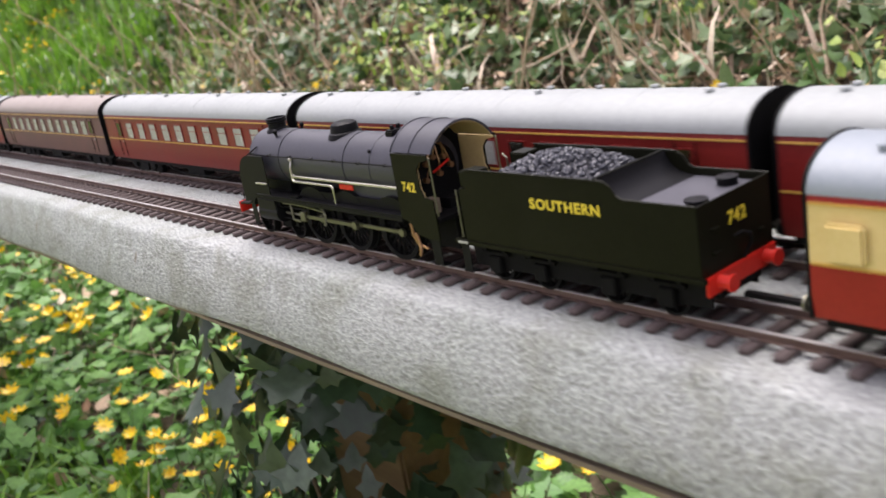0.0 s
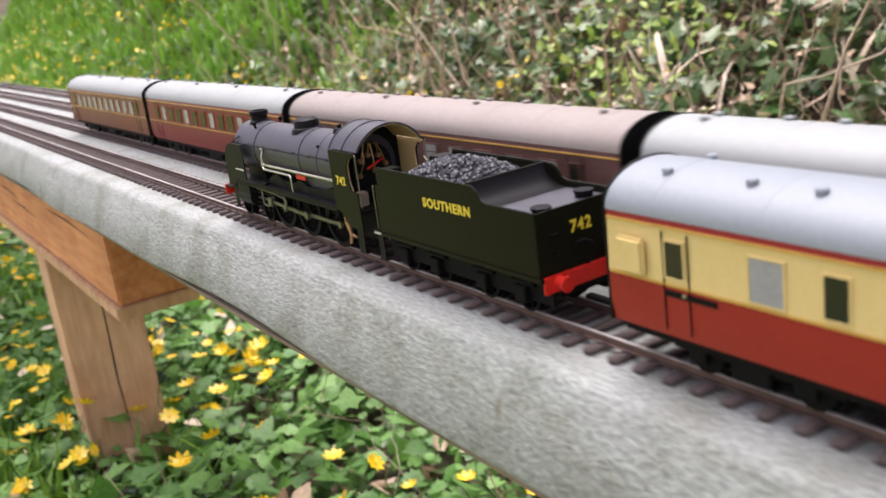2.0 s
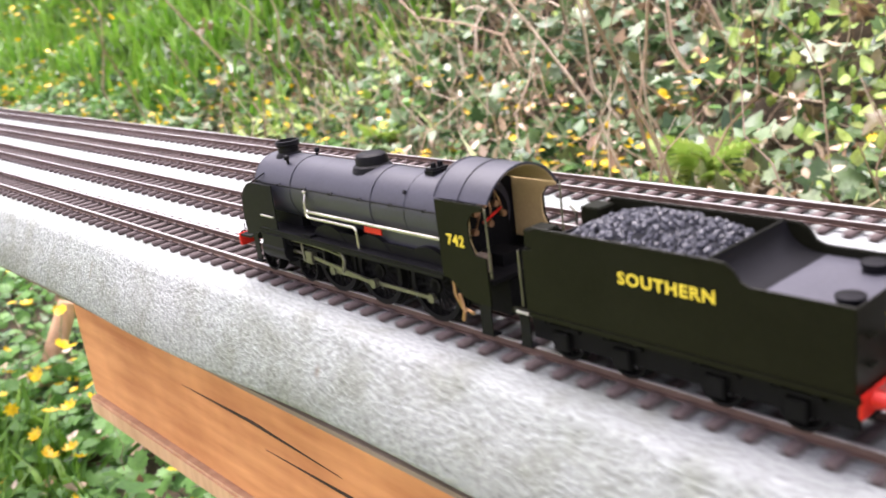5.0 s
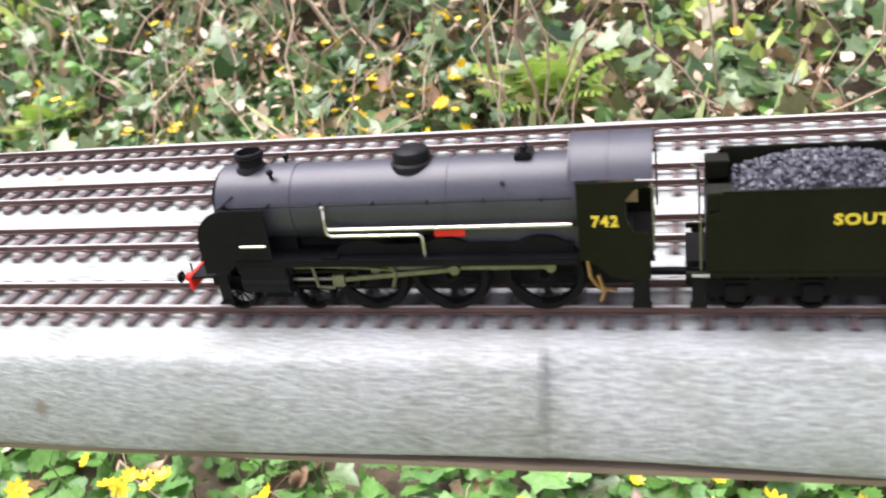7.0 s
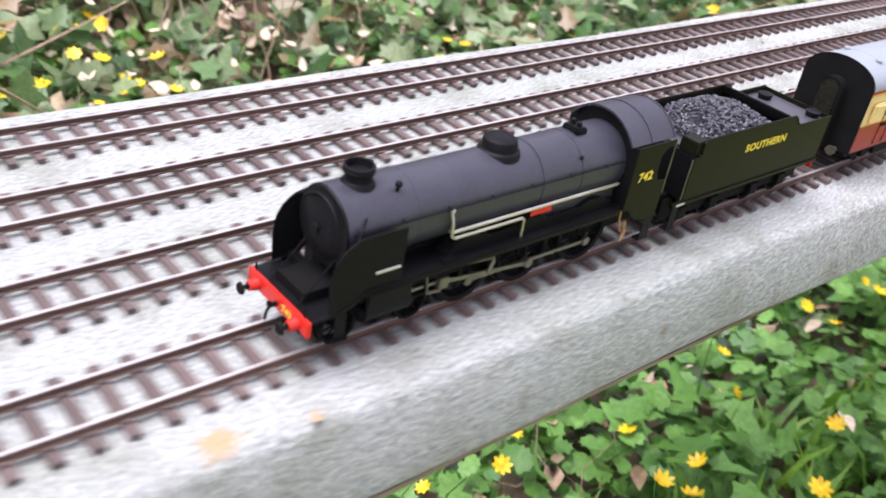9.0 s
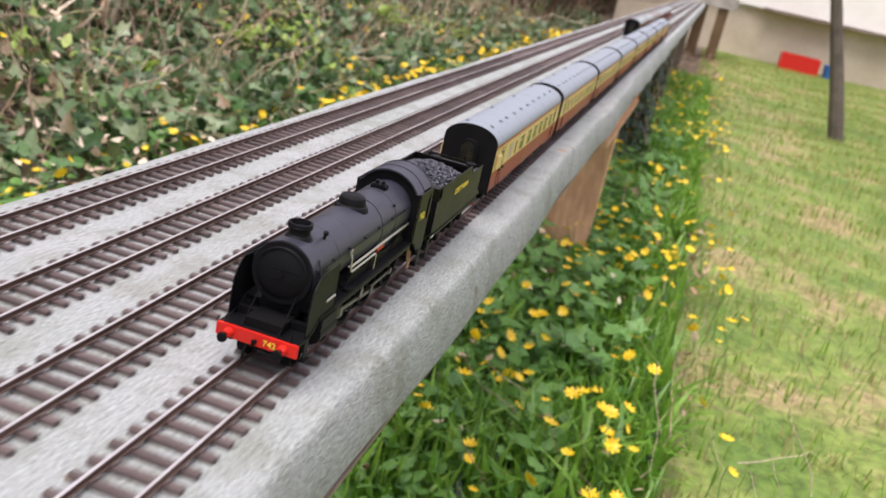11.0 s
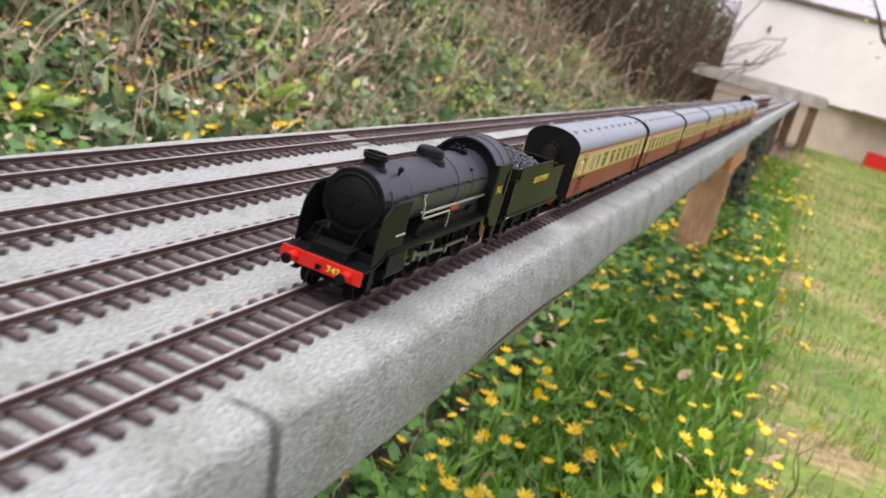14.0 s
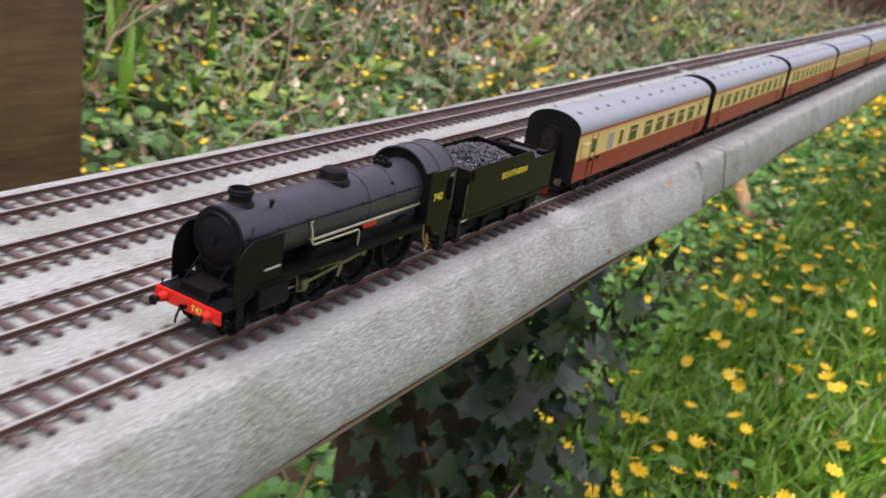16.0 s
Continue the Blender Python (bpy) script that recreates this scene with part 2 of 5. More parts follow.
STONE = paint("beige_wall_base", (0.42, 0.35, 0.25), (0.62, 0.54, 0.42), 0.85, 0, 3, 60, 0.2)


def soil():
    """Leaf-littered earth that passes into mown turf on the lawn side."""
    m = paint("leaf_litter_soil", (0.03, 0.024, 0.015), (0.17, 0.125, 0.08), 0.95, 0, 9, 90, 0.6)
    nt, p = m.node_tree, m.node_tree.nodes["Principled BSDF"]
    earth = p.inputs["Base Color"].links[0].from_socket
    tc, sep = nt.nodes.new("ShaderNodeTexCoord"), nt.nodes.new("ShaderNodeSeparateXYZ")
    nt.links.new(tc.outputs["Object"], sep.inputs[0])
    edge = nt.nodes.new("ShaderNodeMapRange")
    edge.inputs[1].default_value, edge.inputs[2].default_value = -0.12, -0.30
    nt.links.new(sep.outputs["Y"], edge.inputs[0])
    turf = ramp(nt, noise_node(nt, 3.0, 5.0).outputs[0], [(0.38, (0.10, 0.17, 0.028)), (0.52, (0.18, 0.24, 0.05)), (0.62, (0.31, 0.25, 0.12)), (0.75, (0.25, 0.18, 0.095))]).outputs[0]
    tufts = ramp(nt, noise_node(nt, 40.0, 4.0, 0.7).outputs[0], [(0.35, (0.45, 0.47, 0.4)), (0.62, (1.15, 1.15, 1.1))]).outputs[0]
    turf = mix(nt, 0.9, turf, tufts, "MULTIPLY")
    nt.links.new(mix(nt, edge.outputs[0], earth, turf), p.inputs["Base Color"])
    return m


SOIL = soil()
IVY = leaf("ivy_leaf", [(0.025, 0.06, 0.02), (0.06, 0.13, 0.042), (0.14, 0.22, 0.09), (0.27, 0.33, 0.19), (0.075, 0.17, 0.045), (0.19, 0.27, 0.13), (0.05, 0.10, 0.03), (0.28, 0.18, 0.10)], 0.32)
# ivy with the shade under the deck put into its leaf colours
SHADED_IVY = leaf("shaded_ivy_leaf", [(0.012, 0.03, 0.014), (0.03, 0.06, 0.03), (0.06, 0.10, 0.06), (0.02, 0.045, 0.02), (0.10, 0.14, 0.10), (0.015, 0.03, 0.015)], 0.34)
HERB = leaf("celandine_leaf", [(0.07, 0.19, 0.03), (0.12, 0.27, 0.05), (0.175, 0.36, 0.085), (0.09, 0.21, 0.065)], 0.5, 0.3)
LIME = leaf("young_leaf", [(0.22, 0.36, 0.05), (0.32, 0.44, 0.09), (0.40, 0.47, 0.13)], 0.5, 0.35)
GRASS = leaf("grass_blade", [(0.09, 0.23, 0.017), (0.15, 0.33, 0.03), (0.22, 0.40, 0.05), (0.14, 0.27, 0.04)], 0.42, 0.35)
LAWN = leaf("lawn_blade", [(0.14, 0.28, 0.028), (0.22, 0.36, 0.045), (0.46, 0.39, 0.18), (0.19, 0.33, 0.04), (0.40, 0.31, 0.16)], 0.5, 0.35)
STRAW = leaf("dead_stalk", [(0.30, 0.20, 0.13), (0.47, 0.35, 0.25), (0.64, 0.53, 0.41), (0.22, 0.13, 0.085), (0.52, 0.38, 0.28)], 0.7, 0.05)
DRY = leaf("dead_leaf", [(0.31, 0.172, 0.0978), (0.46, 0.31, 0.196), (0.598, 0.46, 0.322), (0.218, 0.127, 0.0747)], 0.7, 0.15)
BLEACHED = leaf("bleached_straw", [(0.62, 0.50, 0.37), (0.74, 0.64, 0.50), (0.55, 0.42, 0.32), (0.68, 0.55, 0.44)], 0.65, 0.1)
STRAP = leaf("strap_leaf", [(0.40, 0.48, 0.20), (0.52, 0.55, 0.30), (0.30, 0.42, 0.13)], 0.45, 0.25)
PETAL = leaf("celandine_petal", [(0.85, 0.55, 0.01), (0.90, 0.66, 0.02), (0.80, 0.47, 0.01)], 0.35, 0.2)


# ---- builders ----
def part(name, bm, material, parent=None, label="", smooth=35):
    """Links a bmesh as one mesh object, under parent where one is given."""
    me = bpy.data.meshes.new(name)
    bmesh.ops.recalc_face_normals(bm, faces=bm.faces)
    bm.to_mesh(me)
    bm.free()
    me.materials.append(material)
    if smooth:
        me.shade_smooth()
        me.set_sharp_from_angle(angle=radians(smooth))
    ob = new(name, me)
    ob.parent = parent
    if label:
        ob["label"] = label
    return ob


def thing(name, m, label, category, group="", kind=""):
    ob = new(name)
    ob.empty_display_size = 0.02
    ob.matrix_world = m
    return tagged(ob, label, category, group, kind)


def box(bm, x0, x1, y0, y1, z0, z1, bev=0.0):
    m = Matrix.Translation(((x0 + x1) / 2, (y0 + y1) / 2, (z0 + z1) / 2)) @ Matrix.Diagonal((abs(x1 - x0), abs(y1 - y0), abs(z1 - z0), 1))
    r = bmesh.ops.create_cube(bm, size=1, matrix=m)
    if bev:
        edges = list({e for v in r["verts"] for e in v.link_edges})
        bmesh.ops.bevel(bm, geom=edges, offset=bev, segments=2, affect="EDGES")
    return bm


def B(*a, bev=0.0):
    return box(bmesh.new(), *a, bev=bev)


def rod(bm, p, q, r, r2=None, seg=10):
    p, q = Vector(p), Vector(q)
    d = q - p
    m = Matrix.Translation((p + q) / 2) @ d.to_track_quat("Z", "Y").to_matrix().to_4x4()
    bmesh.ops.create_cone(bm, cap_ends=True, segments=seg, radius1=r, radius2=r if r2 is None else r2, depth=d.length, matrix=m)
    return bm


def pipe(bm, pts, r, seg=6):
    for a, b in zip(pts, pts[1:]):
        rod(bm, a, b, r, seg=seg)
        bmesh.ops.create_icosphere(bm, subdivisions=1, radius=r, matrix=Matrix.Translation(b))
    return bm


def prism(bm, pts, a0, a1, axis="x"):
    """A flat outline drawn out between a0 and a1 along an axis; the outline is (y, z) for x, (x, z) for y."""
    place = {"x": lambda u, v, a: (a, u, v), "y": lambda u, v, a: (u, a, v), "z": lambda u, v, a: (u, v, a)}[axis]
    lo, hi = [[bm.verts.new(place(u, v, a)) for u, v in pts] for a in (a0, a1)]
    n = len(pts)
    for i in range(n):
        bm.faces.new((lo[i], lo[(i + 1) % n], hi[(i + 1) % n], hi[i]))
    bm.faces.new(lo), bm.faces.new(hi)
    return bm


def shell(bm, outer, inner, a0, a1):
    """A bent sheet along x: two open outlines of (y, z) joined at their ends."""
    return prism(bm, list(outer) + list(reversed(inner)), a0, a1)


def arc(cy, cz, r, d0, d1, n, ry=None):
    return [(cy + r * math.cos(radians(d0 + (d1 - d0) * i / n)), cz + (ry or r) * math.sin(radians(d0 + (d1 - d0) * i / n))) for i in range(n + 1)]


def turned(bm, profile, cx, cy, seg=20):
    """A body turned about an upright axis: profile of (radius, z)."""
    rings = [[bm.verts.new((cx + r * math.cos(2 * math.pi * k / seg), cy + r * math.sin(2 * math.pi * k / seg), z)) for k in range(seg)] for r, z in profile]
    for a, b in zip(rings, rings[1:]):
        for k in range(seg):
            bm.faces.new((a[k], a[(k + 1) % seg], b[(k + 1) % seg], b[k]))
    bm.faces.new(rings[0]), bm.faces.new(rings[-1])
    return bm


def lettering(name, text, size, material, parent, m, label):
    cu = bpy.data.curves.new(name, "FONT")
    cu.body, cu.size, cu.align_x, cu.align_y, cu.extrude, cu.resolution_u = text, size, "CENTER", "CENTER", 0.00006, 3
    cu.offset = size * 0.03
    cu.space_character = 1.12
    ob = bpy.data.objects.new(name, cu)
    scene.collection.objects.link(ob)
    me = bpy.data.meshes.new_from_object(ob.evaluated_get(bpy.context.evaluated_depsgraph_get()))
    bpy.data.objects.remove(ob)
    me.transform(m)
    me.materials.clear()
    me.materials.append(material)
    o = new(name, me)
    o.parent = parent
    o["label"] = label
    return o


FACING_NEAR = Matrix(((1, 0, 0, 0), (0, 0, -1, 0), (0, 1, 0, 0), (0, 0, 0, 1)))
FACING_FAR = Matrix(((-1, 0, 0, 0), (0, 0, 1, 0), (0, 1, 0, 0), (0, 0, 0, 1)))
FACING_BACK = Matrix(((0, 0, 1, 0), (1, 0, 0, 0), (0, 1, 0, 0), (0, 0, 0, 1)))
FACING_FRONT = Matrix(((0, 0, -1, 0), (-1, 0, 0, 0), (0, 1, 0, 0), (0, 0, 0, 1)))


def tri_mesh(name, verts, tris, material):
    me = bpy.data.meshes.new(name)
    me.vertices.add(len(verts))
    me.vertices.foreach_set("co", np.asarray(verts, np.float32).ravel())
    me.loops.add(len(tris) * 3)
    me.loops.foreach_set("vertex_index", np.asarray(tris, np.int32).ravel())
    me.polygons.add(len(tris))
    me.polygons.foreach_set("loop_start", np.arange(0, len(tris) * 3, 3, dtype=np.int32))
    me.update(calc_edges=True)
    me.materials.append(material)
    return me


def rot(yaw, tilt, lean=None):
    """Turn matrices for many pieces: tilt about x, then yaw about z, then a lean about x."""
    c, s, ct, st = np.cos(yaw), np.sin(yaw), np.cos(tilt), np.sin(tilt)
    z, o = np.zeros_like(c), np.ones_like(c)
    rz = np.stack([np.stack([c, -s, z], -1), np.stack([s, c, z], -1), np.stack([z, z, o], -1)], -2)
    rx = np.stack([np.stack([o, z, z], -1), np.stack([z, ct, -st], -1), np.stack([z, st, ct], -1)], -2)
    m = rz @ rx
    if lean is not None:
        cl, sl = np.cos(lean), np.sin(lean)
        m = np.stack([np.stack([o, z, z], -1), np.stack([z, cl, -sl], -1), np.stack([z, sl, cl], -1)], -2) @ m
    return m


def scatter(name, kinds, pos, turns, size, material, label, category):
    """Many small pieces as one stuff object; kinds are (verts, triangles) that the pieces take in turn."""
    vs, ts, base = [], [], 0
    pick = RNG.integers(0, len(kinds), len(pos))
    for k, (v, t) in enumerate(kinds):
        sel = pick == k
        v, t = np.asarray(v, float), np.asarray(t)
        w = np.einsum("nij,vj->nvi", turns[sel] * size[sel][:, None, None], v) + pos[sel][:, None, :]
        n = len(w)
        vs.append(w.reshape(-1, 3))
        ts.append((t[None] + (np.arange(n) * len(v))[:, None, None]).reshape(-1, 3) + base)
        base += n * len(v)
    ob = new(name, tri_mesh(name, np.concatenate(vs), np.concatenate(ts), material))
    return tagged(ob, label, category, kind="stuff")


RNG = np.random.default_rng(7)


# ---- ground and bank: one sheet ----
BANK = np.array([(-60, -0.53), (-1.2, -0.53), (0.3, -0.53), (0.9, -0.50), (1.3, -0.43), (1.6, -0.27), (1.85, -0.16), (2.1, 0.08), (2.5, 0.62), (3.1, 1.45), (4.6, 2.2), (60, 3.0)])


def gz(x, y):
    x, y = np.asarray(x, float), np.asarray(y, float)
    z = np.interp(y, BANK[:, 0], BANK[:, 1])
    rough = np.clip((y - 0.6) / 1.2, 0.15, 1.0) * np.clip((14 - np.abs(x)) / 8, 0, 1)
    z = z + rough * (0.045 * np.sin(8.3 * x + 2.0 * np.sin(4.1 * y)) * np.sin(6.7 * y + 1.3 * np.sin(3.3 * x)) + 0.05 * np.sin(2.3 * x + 1.1 * np.sin(1.7 * y)) + 0.03 * np.sin(5.1 * x + 3.0 * y) + 0.02 * np.sin(9.7 * x - 6.1 * y))
    return z + 0.006 * np.sin(17 * x + 11 * y)


def ground():
    xs = np.concatenate([[-60, -30, -16, -11], np.arange(-9, 10.01, 0.1), [12, 16, 30, 60]])
    ys = np.concatenate([[-60, -25, -10, -6], np.arange(-4, 4.61, 0.08), [6, 12, 30, 60]])
    gx, gy = np.meshgrid(xs, ys, indexing="ij")
    v = np.stack([gx, gy, gz(gx, gy)], -1).reshape(-1, 3)
    n, k = len(xs), len(ys)
    i = (np.arange(n - 1)[:, None] * k + np.arange(k - 1)[None]).ravel()
    t = np.concatenate([np.stack([i, i + k, i + k + 1], -1), np.stack([i, i + k + 1, i + 1], -1)])
    me = tri_mesh("ground", v, t, SOIL)
    me.shade_smooth()
    tagged(new("ground", me), "dark leaf-littered garden soil rising into a steep bank", "ground", kind="structure")


ground()
FAR_EDGE = 0.186


def deck(x0, x1, near, inset=0.012, top=0.0):
    """One length of the raised deck: felt wrapped over boards, with soft rounded edges and a slightly wavy drip edge."""
    bm = bmesh.new()
    prof = [(near + 0.010, -0.036), (near + 0.0008, -0.0345), (near, -0.032), (near + inset * 0.45, -0.016), (near + inset - 0.0016, -0.0036)]
    prof += arc(near + inset + 0.0035, -0.005, 0.005, 150, 94, 5)
    prof += [(near + 0.055, 0.0), (FAR_EDGE - 0.05, 0.0)] + arc(FAR_EDGE - 0.007, -0.008, 0.007, 85, 5, 4, 0.008)
    prof += [(FAR_EDGE, -0.034), (FAR_EDGE - 0.01, -0.036)]
    n = max(2, int((x1 - x0) / 0.03))
    rings = []
    for i in range(n + 1):
        x = x0 + (x1 - x0) * i / n
        ring = []
        for y, z in prof:
            w = 0.0012 * math.sin(9 * x) + 0.0008 * math.sin(23 * x + 1)
            edge = 1.0 if abs(y - near) < 0.022 or abs(y - FAR_EDGE) < 0.02 else 0.0
            ring.append(bm.verts.new((x, y + edge * w, z + top + (edge * 0.8 * w if z < -0.03 else 0))))
        rings.append(ring)
    m = len(prof)
    for a, b in zip(rings, rings[1:]):
        for k in range(m):
            bm.faces.new((a[k], a[(k + 1) % m], b[(k + 1) % m], b[k]))
    bm.faces.new(rings[0]), bm.faces.new(rings[-1])
    ob = part("deck", bm, FELT, smooth=50)
    part("board", B(x0, x1, near + 0.0025, FAR_EDGE - 0.003, -0.0382, -0.0362), OLD_WOOD, ob, "brown board edge under the felt", 0)
    return tagged(ob, "raised deck length wrapped in pale grey mineral felt", "deck", "lengths of the raised deck", "structure")


deck(-8.4, -4.4010, -0.0465, 0.016)
deck(-4.4008, -1.9, -0.0418, 0.007)
deck(-1.8998, 0.6, -0.0415, 0.012)
deck(0.6002, 3.1, -0.043)
deck(3.1002, 6.3, -0.043)


def beam(x0, x1, y0, y1, z0, z1, mat, label, bev=0.002):
    return tagged(part("support_beam", B(x0, x1, y0, y1, z0, z1, bev=bev), mat), label, "beam")


def post(x0, x1, y0, y1, z1, mat, label, name="support_post"):
    z0 = float(gz((x0 + x1) / 2, (y0 + y1) / 2)) - 0.03
    bm = B(x0, x1, y0, y1, z0, z1, bev=0.002)
    return tagged(part(name, bm, mat), label, "post")


deck_beam = beam(-1.72, -0.955, -0.002, 0.072, -0.146, -0.0385, ORANGE_WOOD, "orange-stained timber beam under the raised deck")
part("lower_board", B(-1.722, -0.953, -0.006, 0.074, -0.160, -0.1465, bev=0.0015), UPRIGHT, deck_beam, "pale sawn board along the foot of the beam", 0)
for x0, x1, z in ((-1.56, -1.40, -0.094), (-1.47, -1.30, -0.106), (-1.22, -1.02, -0.085)):
    crack = prism(bmesh.new(), [(x0, z), ((x0 + x1) / 2, z + 0.0018), (x1, z - 0.003), ((x0 + x1) / 2, z - 0.0004)], -0.0024, -0.0018, "y")
    part("drying_crack", crack, OLD_DARK, deck_beam, "", 0)
upright = post(-1.410, -1.345, 0.002, 0.107, -0.1605, UPRIGHT, "pale sawn timber post with a long drying crack")
crack = prism(bmesh.new(), [(0.050, -0.17), (0.056, -0.26), (0.053, -0.36), (0.058, -0.47), (0.0555, -0.36), (0.058, -0.26)], -1.3452, -1.3446)
part("drying_crack", crack, OLD_DARK, upright, "", 0)
post(-4.60, -4.48, 0.07, 0.15, -0.0385, SHADED_POST, "timber post smothered in ivy, wood colour darkened as in shade")
post(-0.09, -0.01, 0.05, 0.13, -0.0385, DARK_POST, "dark timber post wrapped in ivy")
post(1.6, 1.7, 0.0, 0.10, -0.0385, OLD_WOOD, "weathered timber post under the raised deck")
post(3.6, 3.7, 0.0, 0.10, -0.0385, OLD_WOOD, "weathered timber post under the raised deck")
post(-6.4, -6.3, 0.0, 0.10, -0.0385, OLD_WOOD, "weathered timber post under the raised deck")
post(-4.765, -4.675, 0.375, 0.46, 1.25, DARK_POST, "tall brown square fence post behind the deck", "fence_post")
stake = bmesh.new()
rod(stake, (-2.739, 0.20, -0.56), (-2.744, 0.30, -0.385), 0.020, 0.017, 12)
tagged(part("leaning_stake", stake, UPRIGHT), "leaning round wooden stake beside the deck", "stake")

# ---- four lines of track ----
TRACKS = (0.0, 0.0515, 0.103, 0.1545)
T0, T1, PITCH = -8.3, 6.2, 0.0106


def sleeper_mesh():
    bm = B(-0.0018, 0.0018, -0.0158, 0.0158, 0.0002, 0.0022)
    for s in (-0.0089, 0.0089):
        for e in (-0.0016, 0.0016):
            box(bm, -0.0012, 0.0012, s + e - 0.0006, s + e + 0.0006, 0.0022, 0.0031)
    me = bpy.data.meshes.new("sleeper")
    bmesh.ops.recalc_face_normals(bm, faces=bm.faces)
    bm.to_mesh(me)
    bm.free()
    me.materials.append(SLEEPER)
    return me


JOINTS = {0.103: (-4.043, -4.017), 0.1545: (-3.931, -3.899)}


def track(y, near_from, near_to):
    root = thing("railway_track", Matrix.Translation((0, y, 0)), "model railway track with rusty rails on brown sleepers", "railway track", "four parallel tracks")
    for s in (-0.0089, 0.0089):
        half = [(0.0011, 0.0022), (0.0011, 0.0026), (0.0003, 0.0027), (0.0003, 0.0041), (0.0006, 0.0042), (0.0006, RAIL - 0.0003)]
        bm = prism(bmesh.new(), [(s + a, z) for a, z in half] + [(s - a, z) for a, z in reversed(half)], T0, T1)
        rail = part("rail", bm, RAIL_SIDE, root, smooth=0)
        part("railhead", B(T0, T1, s - 0.00055, s + 0.00055, RAIL - 0.0003, RAIL), RAIL_TOP, rail, "worn bright railhead", 0)
    me = SLEEPER_MESH
    n = int((T1 - T0) / PITCH)
    xs = T0 + PITCH * (np.arange(n) + 0.5)
    lo, hi = JOINTS.get(y, (0, 0))
    xs = xs[(xs < lo) | (xs > hi)]
    near = np.nonzero((xs > near_from) & (xs < near_to))[0][:300]
    keep = set(near.tolist())
    rest = np.array([x for i, x in enumerate(xs) if i not in keep])
    v = np.array([c.co[:] for c in me.vertices])
    me.calc_loop_triangles()
    t = np.array([tuple(c.vertices) for c in me.loop_triangles])
    ob = scatter("sleeper_rest", [(v, t)], np.stack([rest, 0 * rest, 0 * rest], -1), rot(0.02 * RNG.standard_normal(len(rest)), 0 * rest), np.ones(len(rest)), SLEEPER, "", "")
    ob.parent = root
    ob["kind"] = "stuff"
    for i in near:
        s = new("sleeper", me)
        s.parent = root
        s.matrix_basis = pose(float(xs[i]), 0, 0, 0, 0, random.gauss(0, 1.0))


SLEEPER_MESH = sleeper_mesh()
for y in TRACKS:
    track(y, -5.25, -2.0)

# ---- far end: cross baseboard, wall, crate, tree ----
def far_end():
    root = thing("cross_baseboard", Matrix.Identity(4), "weathered grey plank baseboard crossing the end of the deck", "baseboard")
    for k in range(5):
        part("plank", B(6.32 + 0.2 * k, 6.515 + 0.2 * k, -0.32, 1.35, 0.03 + 0.01 * k, 0.08 + 0.01 * k, bev=0.004), GREY_WOOD, root)
    part("fascia", B(6.30, 6.318, -0.34, 1.37, -0.01, 0.10, bev=0.004), GREY_WOOD, root)
    for y in (-0.22, -0.02, 1.15):
        part("leg", B(6.33, 6.43, y - 0.05, y + 0.05, float(gz(6.4, y)) - 0.03, 0.0295, bev=0.003), DARK_POST, root)
    wall = thing("garden_building", Matrix.Identity(4), "low white-rendered garden building wall stained with age", "building")
    part("wall", B(8.4, 8.75, -6.0, 1.02, 0.05, 1.12, bev=0.01), RENDER, wall, "patchy white-rendered wall")
    part("plinth", B(8.47, 8.75, -6.0, 1.0, -0.7, 0.049, bev=0.01), STONE, wall, "beige recessed wall base")
    part("coping", B(8.36, 8.79, -6.03, 1.05, 1.121, 1.18, bev=0.01), OLD_WOOD, wall, "grey weathered coping")
    part("ledge", B(8.28, 8.398, -2.6, -0.67, 0.035, 0.075, bev=0.005), OLD_WOOD, wall)
    part("back_wall", B(8.76, 12.0, -6.0, 1.0, -0.7, 1.1), RENDER, wall)
    for y, z, r in ((0.589, 0.734, 0.045), (0.735, 0.279, 0.03), (-1.232, 0.402, 0.05)):
        bm = bmesh.new()
        rod(bm, (8.392, y, z), (8.402, y + 0.01, z), r, r * 0.9, 9)
        part("stain_patch", bm, OLD_WOOD, wall)
    crate = thing("plastic_crate", Matrix.Identity(4), "bright red plastic crate standing on the lawn", "crate")
    g = -0.53
    for a in ((7.95, 7.965, -1.42, -0.99), (8.20, 8.215, -1.42, -0.99), (7.9651, 8.1999, -1.42, -1.405), (7.9651, 8.1999, -1.005, -0.99)):
        part("side", B(*a, g, g + 0.18, bev=0.003), RED, crate)
    part("base", B(7.9651, 8.1999, -1.4049, -1.0051, g, g + 0.012), RED, crate)
    tub = bmesh.new()
    turned(tub, [(0.09, g), (0.105, g + 0.14), (0.112, g + 0.142), (0.112, g + 0.148), (0.10, g + 0.148), (0.086, g + 0.01)], 8.1, -1.58)
    tagged(part("plastic_tub", tub, BLUE), "small blue plastic tub on the lawn", "tub")


BLUE = paint("blue_plastic", (0.02, 0.11, 0.32), (0.04, 0.17, 0.42), 0.4, 0, 20, 400, 0.02)
far_end()


